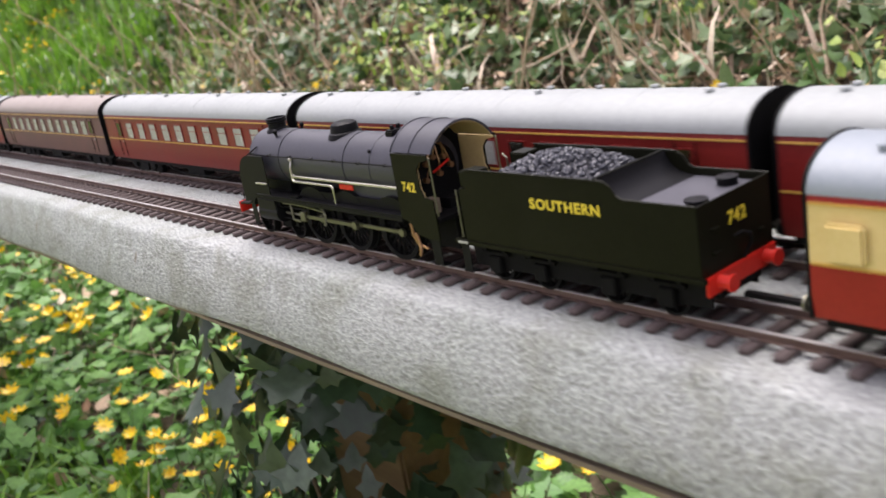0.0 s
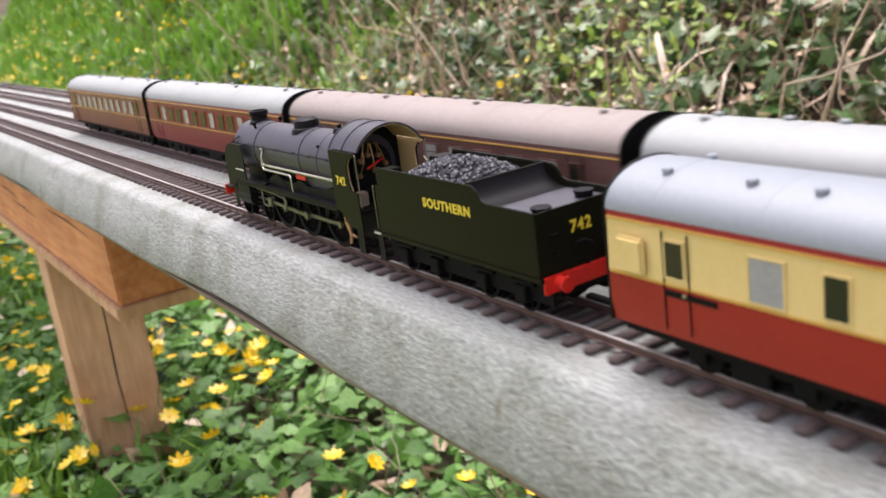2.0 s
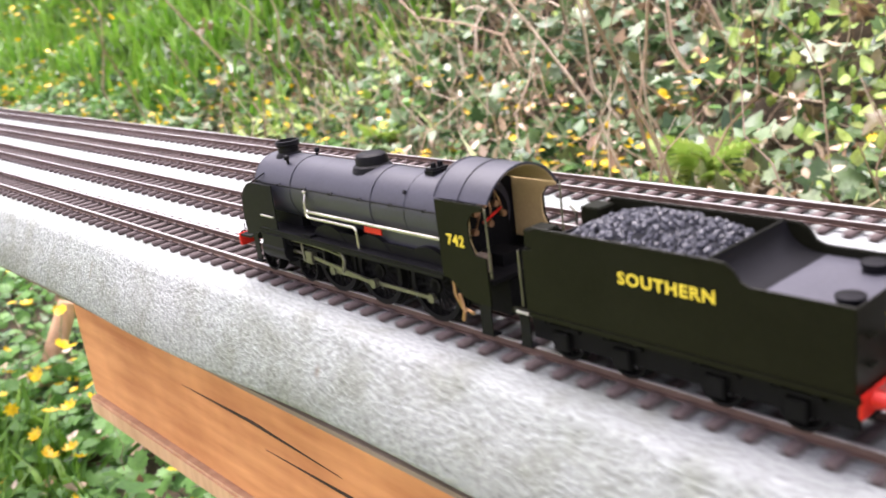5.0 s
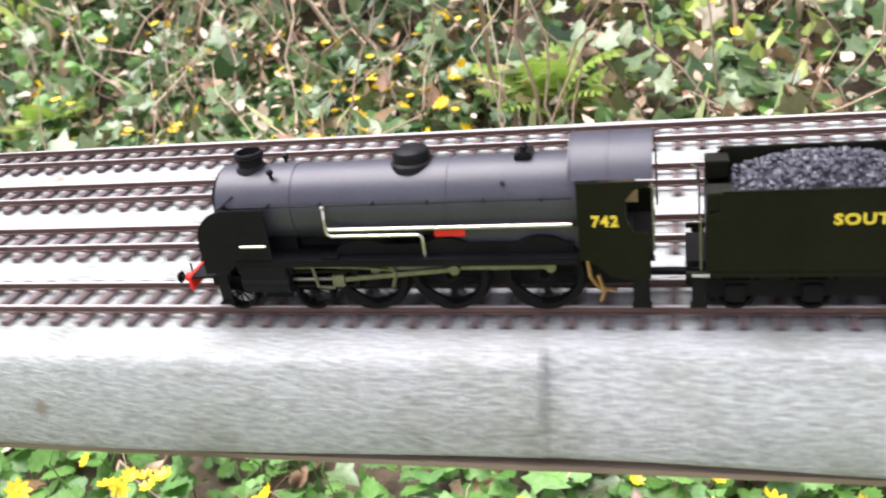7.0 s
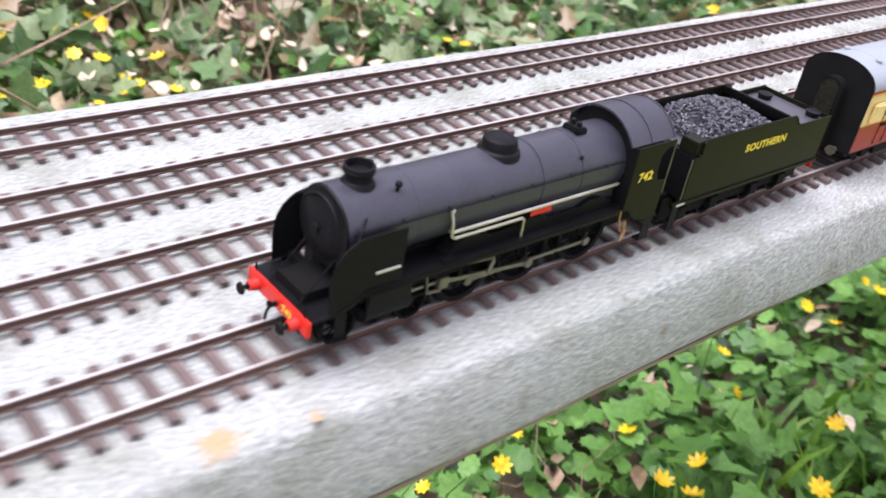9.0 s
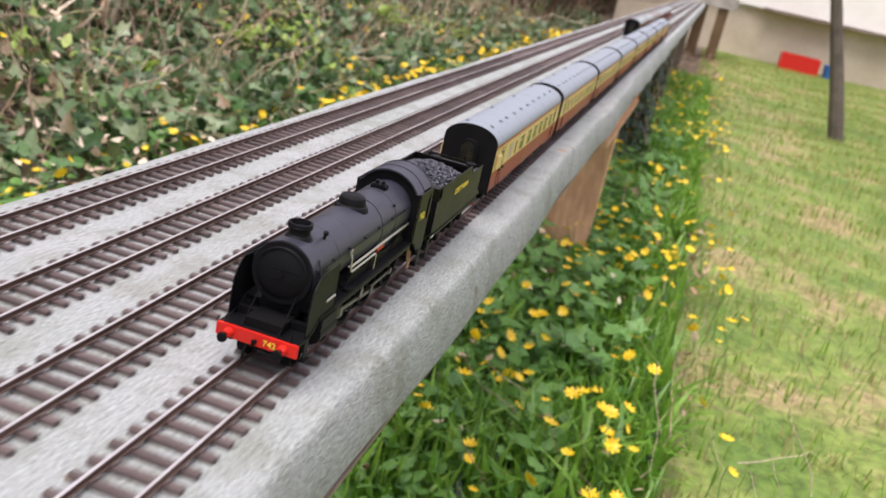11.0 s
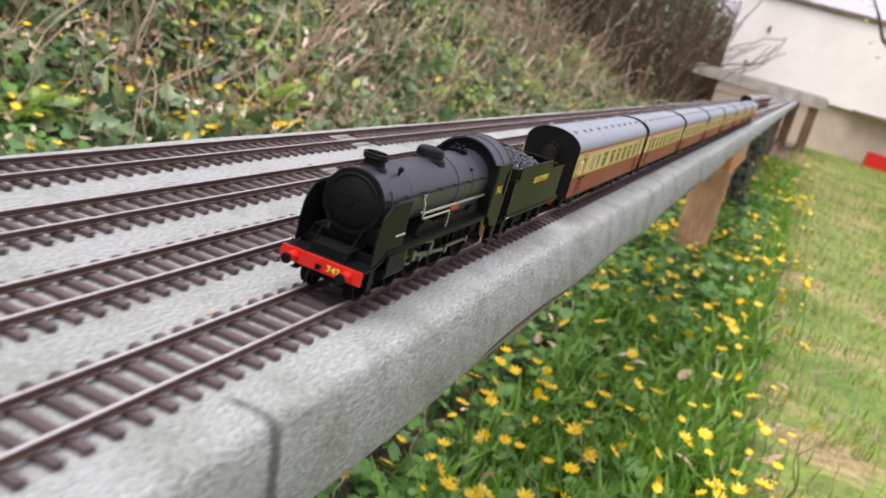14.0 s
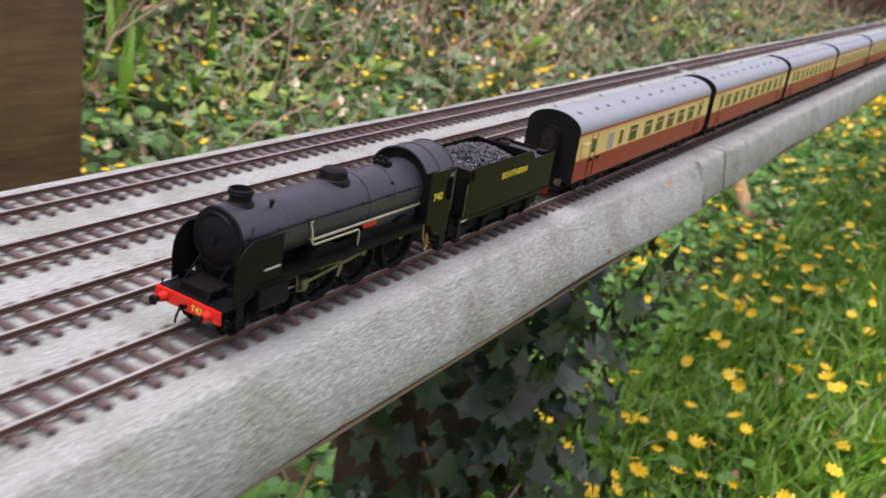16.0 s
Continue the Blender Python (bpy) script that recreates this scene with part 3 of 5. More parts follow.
def tree(x, y, h, lean, side=0.02, wander=0.25, name="small_tree"):
    root = thing(name, Matrix.Translation((x, y, float(gz(x, y)) - 0.03)), "slender bare garden tree with grey-brown bark", "tree")
    r = random.Random(int(x * 100))
    bm = bmesh.new()
    p, rad, d = Vector((0, 0, 0)), 0.05, Vector((lean, side, 1))
    tips = []
    for k in range(7):
        q = p + d.normalized() * h / 7
        rod(bm, p, q, rad, rad * 0.86, 9)
        if k >= 2:
            tips.append((q.copy(), rad * 0.6))
        p, rad = q, rad * 0.86
        d += Vector((r.uniform(-wander, wander), r.uniform(-wander, wander), 0))
    part("trunk", bm, BARK, root)
    leaves = []
    for q, rr in tips:
        for k in range(3):
            limb = bmesh.new()
            a, d2 = q, Vector((r.uniform(-1, 1), r.uniform(-1, 1), r.uniform(0.3, 1))).normalized()
            for j in range(4):
                b = a + d2 * h * 0.07
                rod(limb, a, b, rr * (1 - 0.2 * j), rr * (0.8 - 0.2 * j) + 0.002, 6)
                leaves += [b + Vector((r.gauss(0, 0.06), r.gauss(0, 0.06), r.gauss(0, 0.06))) for _ in range(7)]
                a, d2 = b, (d2 + Vector((r.uniform(-0.5, 0.5), r.uniform(-0.5, 0.5), 0.2))).normalized()
            part("limb", limb, BARK, root)
    pos = np.array([tuple(v) for v in leaves])
    ob = scatter("crown", LEAF_KINDS, pos, rot(RNG.uniform(0, 6.3, len(pos)), RNG.uniform(-1, 1, len(pos))), RNG.uniform(0.02, 0.045, len(pos)), LIME, "", "")
    ob.parent = root
    ob["kind"] = ""


def fan(outline, lift=0.0, mid=0.0):
    v = [(0, mid, 0)] + [(x, y, lift * (abs(x) ** 1.5) + (-0.25 * lift * y * y)) for x, y in outline]
    n = len(outline)
    return v, [(0, 1 + i, 1 + (i + 1) % n) for i in range(n)]


IVY_OUT = [(0.02, -0.12), (0.30, -0.30), (0.42, 0.02), (0.72, 0.20), (0.34, 0.36), (0.26, 0.62), (0.0, 1.0), (-0.26, 0.62), (-0.34, 0.36), (-0.72, 0.20), (-0.42, 0.02), (-0.30, -0.30)]
IVY_KINDS = [fan(IVY_OUT, 0.35), fan([(x * 0.8, y * 1.1) for x, y in IVY_OUT], -0.3), fan([(x * 1.05, y * 0.85) for x, y in IVY_OUT], 0.15)]
ROUND_OUT = [(0.0, 0.10), (0.20, -0.14), (0.34, -0.10), (0.38, 0.02), (0.58, 0.06), (0.56, 0.24), (0.68, 0.38), (0.50, 0.48), (0.54, 0.68), (0.34, 0.70), (0.24, 0.90), (0.08, 0.82), (0.0, 0.96), (-0.10, 0.82), (-0.24, 0.88), (-0.36, 0.70), (-0.54, 0.66), (-0.50, 0.46), (-0.67, 0.36), (-0.56, 0.22), (-0.58, 0.04), (-0.38, 0.0), (-0.32, -0.12), (-0.20, -0.14)]
HERB_KINDS = [fan(ROUND_OUT, 0.4, 0.35), fan([(x, y * 0.85) for x, y in ROUND_OUT], -0.25, 0.3)]
LEAF_KINDS = [fan([(0.0, 0.0), (0.2, 0.18), (0.28, 0.42), (0.18, 0.72), (0.0, 1.0), (-0.18, 0.72), (-0.28, 0.42), (-0.2, 0.18)], 0.5), fan([(0.0, 0.0), (0.26, 0.2), (0.34, 0.45), (0.2, 0.7), (0.0, 0.95), (-0.2, 0.7), (-0.34, 0.45), (-0.26, 0.2)], -0.4)]
tree(2.6, -1.05, 2.4, 0.0, 0.30, 0.05)
tree(10.5, 1.9, 3.6, 0.1)
tree(7.4, 1.75, 3.0, -0.12)


# ---- the running train ----
def spoked_wheel(bm, y0, y1, r, spokes, crank=None):
    """A spoked wheel in the x-z plane about its own centre, between y0 and y1 (outer face y1)."""
    n = 28
    for rr, ri, a, b in ((r, r * 0.84, y0, y1), (r * 1.08, r * 0.8, y0 - math.copysign(0.0007, y1 - y0), y0)):
        ring = []
        for k in range(n):
            c, s = math.cos(2 * math.pi * k / n), math.sin(2 * math.pi * k / n)
            ring.append([bm.verts.new((q * c, y, q * s)) for q, y in ((rr, a), (rr, b), (ri, b), (ri, a))])
        for k in range(n):
            p, q = ring[k], ring[(k + 1) % n]
            for j in range(4):
                bm.faces.new((p[j], p[(j + 1) % 4], q[(j + 1) % 4], q[j]))
    ym = (y0 + y1) / 2
    rod(bm, (0, y0, 0), (0, y1, 0), r * 0.2, seg=14)
    if crank:
        rod(bm, (crank, y0, 0), (crank, y1 + math.copysign(0.0008, y1), 0), r * 0.11, seg=10)
        box(bm, 0, crank, min(y0, y1), max(y0, y1), -r * 0.1, r * 0.1)
        prism(bm, arc(0, 0, r * 0.83, 145, 215, 8), min(ym, y1), max(ym, y1), "y")


def wheelset(name, r, spokes, x, parent, crank=None, half=0.0112):
    bm = bmesh.new()
    spoked_wheel(bm, -half + 0.0028, -half, r, spokes, crank)
    spoked_wheel(bm, half - 0.0028, half, r, spokes, crank)
    rod(bm, (0, -half, 0), (0, half, 0), r * 0.12, seg=8)
    ob = part(name, bm, FRAME_BLACK, parent, "dark spoked wheels on an axle")
    ob.location = (x, 0, RAIL + r)
    first = None
    for s in (-1, 1):
        for k in range(spokes):
            if first is None:
                first = part("spoke", rod(bmesh.new(), (0.15 * r, 0, 0), (0.87 * r, 0, 0), r * 0.045, seg=5), FRAME_BLACK, ob)
                sp = first
            else:
                sp = new("spoke", first.data)
                sp.parent = ob
            sp.matrix_basis = pose(0, s * (half - 0.0014), 0, 0, 360 * (k + 0.5) / spokes, 0)
    return ob


DRIVE_R, CRANK = 0.0128, 0.0043
AXLES = (0.0645, 0.0915, 0.1225)
ROD_L = 0.040


def locomotive():
    loco = thing("steam_locomotive", Matrix.Identity(4), "black model steam locomotive with red buffer beam on rails", "locomotive")
    P = lambda n, bm, m, label="", parent=None, smooth=35: part(n, bm, m, parent or loco, label, smooth)
    CZ, BR = 0.0413, 0.0125
    # frames and running plate
    P("main_frame", box(B(0.004, 0.155, -0.0075, 0.0075, 0.0125, 0.0245), 0.03, 0.15, -0.0045, 0.0045, 0.0245, 0.031), FRAME_BLACK)
    bm = B(0.0195, 0.134, -0.0165, 0.0165, 0.0255, 0.0263, bev=0.0001)
    box(bm, 0.0195, 0.134, -0.0167, -0.0160, 0.0240, 0.02545)
    box(bm, 0.0195, 0.134, 0.0160, 0.0167, 0.0240, 0.02545)
    P("running_plate", bm, BLACK)
    bm = bmesh.new()
    for s in (-1, 1):
        prism(bm, [(0.0015, 0.0198), (0.0015, 0.0207), (0.010, 0.0211), (0.0155, 0.0230), (0.0194, 0.0262), (0.0194, 0.0250), (0.0158, 0.0218), (0.010, 0.0202)], s * 0.0150, s * 0.0165, "y")
    box(bm, 0.0015, 0.0125, -0.01495, 0.01495, 0.0202, 0.0209)
    box(bm, 0.0126, 0.0155, -0.0149, 0.0149, 0.0202, 0.0240)
    P("front_platform", bm, BLACK, "black front footplate with curved sides")
    beam_ = P("buffer_beam", B(0, 0.0014, -0.0168, 0.0168, 0.0156, 0.0210, bev=0.0003), RED, "bright red buffer beam")
    for s in (-1, 1):
        bm = rod(bmesh.new(), (-0.0001, s * 0.0112, 0.0180), (-0.0032, s * 0.0112, 0.0180), 0.0021, 0.0016, 14)
        b = P("buffer", bm, RED, "red buffer housing with steel head", beam_)
        bm = rod(bmesh.new(), (-0.0032, s * 0.0112, 0.0180), (-0.0055, s * 0.0112, 0.0180), 0.0009, seg=10)
        rod(bm, (-0.0055, s * 0.0112, 0.0180), (-0.0063, s * 0.0112, 0.0180), 0.0021, 0.0018, 16)
        P("buffer_head", bm, FRAME_BLACK, "dull dark steel buffer head")
        lamp = rod(bmesh.new(), (0.0007, s * 0.0135, 0.0213), (0.0007, s * 0.0135, 0.0246), 0.0003, seg=6)
        P("lamp_iron", lamp, BLACK)
    hook = B(-0.0030, 0.0, -0.0005, 0.0005, 0.0172, 0.0184)
    box(hook, -0.0032, -0.0022, -0.0005, 0.0005, 0.0177, 0.0194)
    P("coupling_hook", hook, FRAME_BLACK)
    pipe_ = pipe(bmesh.new(), [(0.0008, 0.004, 0.0150), (-0.0008, 0.004, 0.0125), (-0.0012, 0.004, 0.0100)], 0.0005)
    P("brake_hose", pipe_, FRAME_BLACK)
    lettering("number", "742", 0.0033, YELLOW, loco, Matrix.Translation((-0.0001, -0.0055, 0.0180)) @ FACING_FRONT, "yellow painted running number")
    # smokebox, boiler, firebox
    bm = rod(bmesh.new(), (0.0145, 0, CZ), (0.0405, 0, CZ), BR + 0.0002, seg=40)
    P("smokebox", bm, BOILER_BLACK)
    bm = bmesh.new()
    rod(bm, (0.0138, 0, CZ), (0.0146, 0, CZ), BR * 0.99, BR * 1.02, 40)
    rod(bm, (0.0120, 0, CZ), (0.0139, 0, CZ), BR * 0.62, BR * 0.86, 36)
    rod(bm, (0.0108, 0, CZ), (0.0121, 0, CZ), 0.0014, seg=10)
    for z in (0.0022, -0.0022):
        box(bm, 0.0118, 0.0128, -0.0076, 0.0040, CZ + z - 0.0004, CZ + z + 0.0004)
    P("smokebox_door", bm, BLACK, "domed black smokebox door with hinge straps")
    bm = pipe(bmesh.new(), [(0.0126, y, z) for y, z in arc(0, CZ, 0.0103, 30, 150, 14)], 0.0004)
    P("door_handrail", bm, BLACK)
    bm = bmesh.new()
    rod(bm, (0.0406, 0, CZ), (0.080, 0, CZ), BR, BR + 0.0002, 40)
    rod(bm, (0.080, 0, CZ), (0.1375, 0, CZ + 0.0001), BR + 0.0002, BR + 0.0005, 40)
    box(bm, 0.095, 0.1345, -0.0108, 0.0108, 0.0265, CZ - 0.002)
    P("boiler", bm, BOILER_BLACK, "matt black boiler")
    bm = bmesh.new()
    for x in (0.0408, 0.0575, 0.0745, 0.0935, 0.1125):
        rod(bm, (x - 0.0004, 0, CZ), (x + 0.0004, 0, CZ), BR + (0.00028 if x < 0.05 else 0.00012 if x < 0.08 else 0.00055), seg=40)
    P("boiler_band", bm, BOILER_BLACK)
    P("saddle", prism(bmesh.new(), [(-0.008, 0.0250), (0.008, 0.0250), (0.0075, CZ - 0.005), (-0.0075, CZ - 0.005)], 0.017, 0.039), BLACK)
    bm = turned(bmesh.new(), [(0.0060, 0.0520), (0.0052, 0.0538), (0.0043, 0.0547), (0.0042, 0.0568), (0.0048, 0.0571), (0.0050, 0.0578), (0.0047, 0.0582), (0.0050, 0.0586), (0.0048, 0.0593), (0.0041, 0.0594), (0.0037, 0.0572)], 0.0247, 0, 24)
    P("chimney", bm, BLACK, "squat lipped black chimney")
    bm = turned(bmesh.new(), [(0.0078, 0.0518), (0.0071, 0.0538), (0.0062, 0.0544), (0.0060, 0.0564), (0.0056, 0.0576), (0.0043, 0.0584), (0.0012, 0.0586)], 0.0813, 0, 28)
    P("dome", bm, BLACK, "low black steam dome on a flange")
    bm = B(0.1150, 0.1205, -0.0038, 0.0038, 0.0525, 0.0560, bev=0.0006)
    for y in (-0.0015, 0.0015):
        rod(bm, (0.1178, y, 0.0558), (0.1178, y, 0.0577), 0.0011, 0.0009, 10)
    P("safety_valve", bm, BLACK)
    for s in (-1, 1):
        bm = rod(bmesh.new(), (0.0344, s * 0.0066, 0.0510), (0.0344, s * 0.0073, 0.0541), 0.0007, 0.0006, 8)
        bmesh.ops.create_icosphere(bm, subdivisions=2, radius=0.0012, matrix=Matrix.Translation((0.0344, s * 0.0073, 0.0543)))
        P("snifting_valve", bm, BLACK)
        bm = rod(bmesh.new(), (0.112, s * 0.0098, 0.0485), (0.112, s * 0.0110, 0.0496), 0.0007, seg=8)
        P("washout_plug", bm, BLACK)
        # handrail on short pillars
        bm = pipe(bmesh.new(), [(0.0155, s * 0.0132, 0.0445), (0.133, s * 0.0134, 0.0449)], 0.00034)
        for x in (0.018, 0.034, 0.052, 0.070, 0.088, 0.106, 0.124):
            rod(bm, (x, s * 0.0115, 0.0447), (x, s * 0.0136, 0.0447), 0.0006, seg=6)
        P("handrail", bm, BLACK)
        # smoke deflector with rounded front corner
        out = [(0.0075, 0.0215), (0.0072, 0.0325)] + arc(0.0190, 0.0332, 0.0116, 180, 96, 12) + [(0.0205, 0.0448), (0.0330, 0.0448), (0.0330, 0.0266), (0.0200, 0.0266), (0.0165, 0.0240), (0.0125, 0.0222)]
        bm = prism(bmesh.new(), out, s * 0.0157, s * 0.0162, "y")
        P("smoke_deflector", bm, BLACK, "black smoke deflector plate with rounded corner")
        bm = pipe(bmesh.new(), [(0.0225, s * 0.0166, 0.0318), (0.0315, s * 0.0166, 0.0318)], 0.00045)
        P("deflector_rail", bm, STEEL)
        bm = pipe(bmesh.new(), [(0.0150, s * 0.0158, 0.0435), (0.021, s * 0.0112, 0.0478)], 0.0003)
        P("deflector_stay", bm, BLACK)
        bm = pipe(bmesh.new(), [(0.0020, s * 0.0075, 0.0210), (0.0139, s * 0.0075, 0.0335)], 0.00026)
        P("front_stay", bm, FRAME_BLACK)
        # cylinder, slide bars, steps
        bm = rod(bmesh.new(), (0.0205, s * 0.0130, 0.0178), (0.0375, s * 0.0130, 0.0178), 0.0046, seg=20)
        box(bm, 0.0205, 0.0375, s * 0.0092, s * 0.0172, 0.0178, 0.0248, bev=0.0005)
        rod(bm, (0.0190, s * 0.0130, 0.0225), (0.0390, s * 0.0130, 0.0225), 0.0025, seg=14)
        P("cylinder", bm, BLACK, "black outside cylinder block")
        P("slide_bar", B(0.0375, 0.0594, s * 0.0120, s * 0.0140, 0.0205, 0.0213), FRAME_BLACK)
        P("slide_bar", B(0.0375, 0.0594, s * 0.0120, s * 0.0140, 0.0152, 0.0159), FRAME_BLACK)
        P("valve_bracket", B(0.0595, 0.0610, s * 0.0070, s * 0.0140, 0.0145, 0.0245), FRAME_BLACK)
        bm = pipe(bmesh.new(), [(0.0375, s * 0.0140, 0.0225), (0.0455, s * 0.0140, 0.0228), (0.0465, s * 0.0142, 0.0155), (0.052, s * 0.0142, 0.0150)], 0.00055)
        pipe(bm, [(0.0455, s * 0.0143, 0.0232), (0.0640, s * 0.0143, 0.0225), (0.0740, s * 0.0143, 0.0215)], 0.0006)
        pipe(bm, [(0.0720, s * 0.0143, 0.0245), (0.0745, s * 0.0143, 0.0200), (0.0730, s * 0.0143, 0.0155)], 0.0007)
        P("valve_gear", bm, ROD, "oily steel valve gear links")
        bm = B(0.0100, 0.0150, s * 0.0140, s * 0.0165, 0.0100, 0.0106)
        box(bm, 0.0105, 0.0145, s * 0.0150, s * 0.0154, 0.0106, 0.0225)
        P("front_step", bm, BLACK)
        # injector pipes and clack valve on the boiler side
        bm = pipe(bmesh.new(), [(0.0527, s * 0.0128, 0.0432), (0.0529, s * 0.0140, 0.0400), (0.0531, s * 0.0142, 0.0350), (0.0545, s * 0.0142, 0.0340), (0.0840, s * 0.0142, 0.0340), (0.0852, s * 0.0142, 0.0330), (0.0852, s * 0.0142, 0.0265)], 0.00052)
        bmesh.ops.create_icosphere(bm, subdivisions=2, radius=0.0010, matrix=Matrix.Translation((0.0527, s * 0.0130, 0.0438)))
        P("injector_pipe", bm, STEEL, "bright steel injector pipe")
        bm = pipe(bmesh.new(), [(0.0525, s * 0.0136, 0.0368), (0.0540, s * 0.0136, 0.0360), (0.1325, s * 0.0136, 0.0362)], 0.00062)
        P("ejector_pipe", bm, STEEL, "bright steel ejector pipe")
        bm = B(0.0500, 0.0560, s * 0.0128, s * 0.0160, 0.0263, 0.0273, bev=0.0003)
        P("lubricator_box", bm, BLACK)
        # splashers and nameplate
        bm = B(0.0560, 0.1325, s * 0.0118, s * 0.0126, 0.0263, 0.0300)
        for x in AXLES:
            prism(bm, [(px, pz) for px, pz in arc(x, RAIL + DRIVE_R, DRIVE_R + 0.0013, 18, 162, 14) if pz > 0.0262] + [(x - 0.010, 0.0262), (x + 0.010, 0.0262)][:0], s * 0.0072, s * 0.0128, "y")
        P("splasher", bm, BLACK)
        P("nameplate", B(0.0890, 0.0990, s * 0.0129, s * 0.0133, 0.0328, 0.0350, bev=0.0001), RED, "small red curved nameplate")
        # cab side with cut-away window, roof below
        side = [(0.1350, 0.0255), (0.1350, 0.0512), (0.1565, 0.0512), (0.1565, 0.0495), (0.1520, 0.0485), (0.1495, 0.0455), (0.1495, 0.0390), (0.1515, 0.0350), (0.1560, 0.0345), (0.1560, 0.0190), (0.1490, 0.0190), (0.1440, 0.0200), (0.1400, 0.0240), (0.1375, 0.0255)]
        P("cab_side", prism(bmesh.new(), side, s * 0.0166, s * 0.0172, "y"), SIDE_BLACK, "black cab side sheet")
        P("cab_lining", prism(bmesh.new(), [(x + 0.0002 if x < 0.14 else x - 0.0004, min(z, 0.0503)) for x, z in side[:8]] + [(0.1510, 0.0300), (0.1352, 0.0300)], s * 0.0160, s * 0.01655, "y"), CREAM_IN, "cream-painted cab inside")
        bm = pipe(bmesh.new(), [(0.1572, s * 0.0166, 0.0285), (0.1572, s * 0.0166, 0.0500)], 0.00035)
        P("cab_handrail", bm, ROD)
        bm = B(0.1500, 0.1560, s * 0.0140, s * 0.0172, 0.0090, 0.0096)
        box(bm, 0.1505, 0.1555, s * 0.0168, s * 0.0171, 0.0096, 0.0189)
        P("cab_step", bm, BLACK)
        bm = pipe(bmesh.new(), [(0.1370, s * 0.0150, 0.0245), (0.1375, s * 0.0152, 0.0190), (0.1400, s * 0.0150, 0.0150), (0.1450, s * 0.0150, 0.0140)], 0.0006)
        pipe(bm, [(0.1400, s * 0.0156, 0.0200), (0.1415, s * 0.0156, 0.0140), (0.1405, s * 0.0156, 0.0110)], 0.0007)
        P("injector", bm, COPPER, "copper injector pipework")
        bm = B(0.0235, 0.0335, s * 0.0075, s * 0.0082, 0.0080, 0.0150)
        P("bogie_frame", box(bm, 0.0080, 0.0500, s * 0.0070, s * 0.0076, 0.0105, 0.0150), FRAME_BLACK)
    lettering("number", "742", 0.0050, YELLOW, loco, Matrix.Translation((0.1430, -0.01725, 0.0385)) @ FACING_NEAR, "yellow painted running number")
    lettering("number", "742", 0.0058, YELLOW, loco, Matrix.Translation((0.1425, 0.01725, 0.0385)) @ FACING_FAR, "yellow painted running number")
    top = [(y, z) for y, z in arc(0, 0.0423, 0.0178, 30, 150, 22)]
    inn = [(y, z) for y, z in arc(0, 0.0423, 0.0173, 30, 150, 22)]
    bm = shell(bmesh.new(), top, inn, 0.1325, 0.1572)
    P("cab_roof", bm, BOILER_BLACK, "curved matt black cab roof")
    lin = [(y, z) for y, z in arc(0, 0.0423, 0.01695, 31, 149, 22)]
    P("roof_lining", shell(bmesh.new(), [(y, z) for y, z in arc(0, 0.0423, 0.01725, 31, 149, 22)], lin, 0.1362, 0.1568), CREAM_IN, "cream-painted underside of the cab roof")
    bm = bmesh.new()
    for x in (0.1328, 0.1440, 0.1569):
        shell(bm, [(y, z) for y, z in arc(0, 0.0423, 0.0181, 30, 150, 22)], [(y, z) for y, z in arc(0, 0.0423, 0.0177, 30, 150, 22)], x - 0.0003, x + 0.0003)
    P("roof_rib", bm, BOILER_BLACK)
    bm = prism(bmesh.new(), [(-0.0165, 0.026), (0.0165, 0.026), (0.0165, 0.0508)] + [(y, z) for y, z in arc(0, 0.0423, 0.0171, 30, 150, 16)] + [(-0.0165, 0.0508)], 0.1350, 0.1360)
    P("cab_front", bm, BLACK)
    P("cab_floor", B(0.134, 0.1565, -0.0158, 0.0158, 0.0255, 0.0270), FRAME_BLACK)
    bm = rod(bmesh.new(), (0.1340, 0, CZ), (0.1400, 0, CZ), 0.0098, 0.0094, 28)
    box(bm, 0.1340, 0.1398, -0.0095, 0.0095, 0.0272, CZ)
    P("backhead", bm, FRAME_BLACK)
    bm = bmesh.new()
    for y, z in ((-0.006, 0.044), (-0.002, 0.046), (0.003, 0.045), (0.006, 0.041), (-0.007, 0.038), (0.0, 0.039)):
        rod(bm, (0.1400, y, z), (0.1418, y, z), 0.0011, seg=10)
        pipe(bm, [(0.1412, y, z), (0.1418, y * 0.7, z + 0.005), (0.1405, y * 0.5, 0.0505)], 0.0003)
    P("backhead_pipework", bm, COPPER, "brass and copper cab fittings")
    P("regulator", pipe(bmesh.new(), [(0.1422, -0.004, 0.0405), (0.1424, 0.004, 0.0435)], 0.0005), RED, "red regulator lever")
    P("cab_seat", B(0.145, 0.1500, -0.0150, -0.0090, 0.0271, 0.0330, bev=0.0004), OLD_WOOD)
    for x in (0.0150, 0.0430):
        wheelset("bogie_wheelset", 0.0066, 10, x, loco)
    drivers = [wheelset("driving_wheelset", DRIVE_R, 18, x, loco, CRANK) for x in AXLES]
    rods = []
    for s in (-1, 1):
        bm = B(AXLES[0], AXLES[2], s * 0.0120, s * 0.0128, -0.0007, 0.0007, bev=0.0001)
        for x in AXLES:
            rod(bm, (x, s * 0.0118, 0), (x, s * 0.0132, 0), 0.0017, seg=12)
        c = P("coupling_rod", bm, ROD, "oily steel coupling rod")
        bm = B(-ROD_L, 0, s * 0.0133, s * 0.0141, -0.0008, 0.0008, bev=0.0001)
        for x in (-ROD_L, 0):
            rod(bm, (x, s * 0.0131, 0), (x, s * 0.0145, 0), 0.0018, seg=12)
        k = P("connecting_rod", bm, ROD, "oily steel connecting rod")
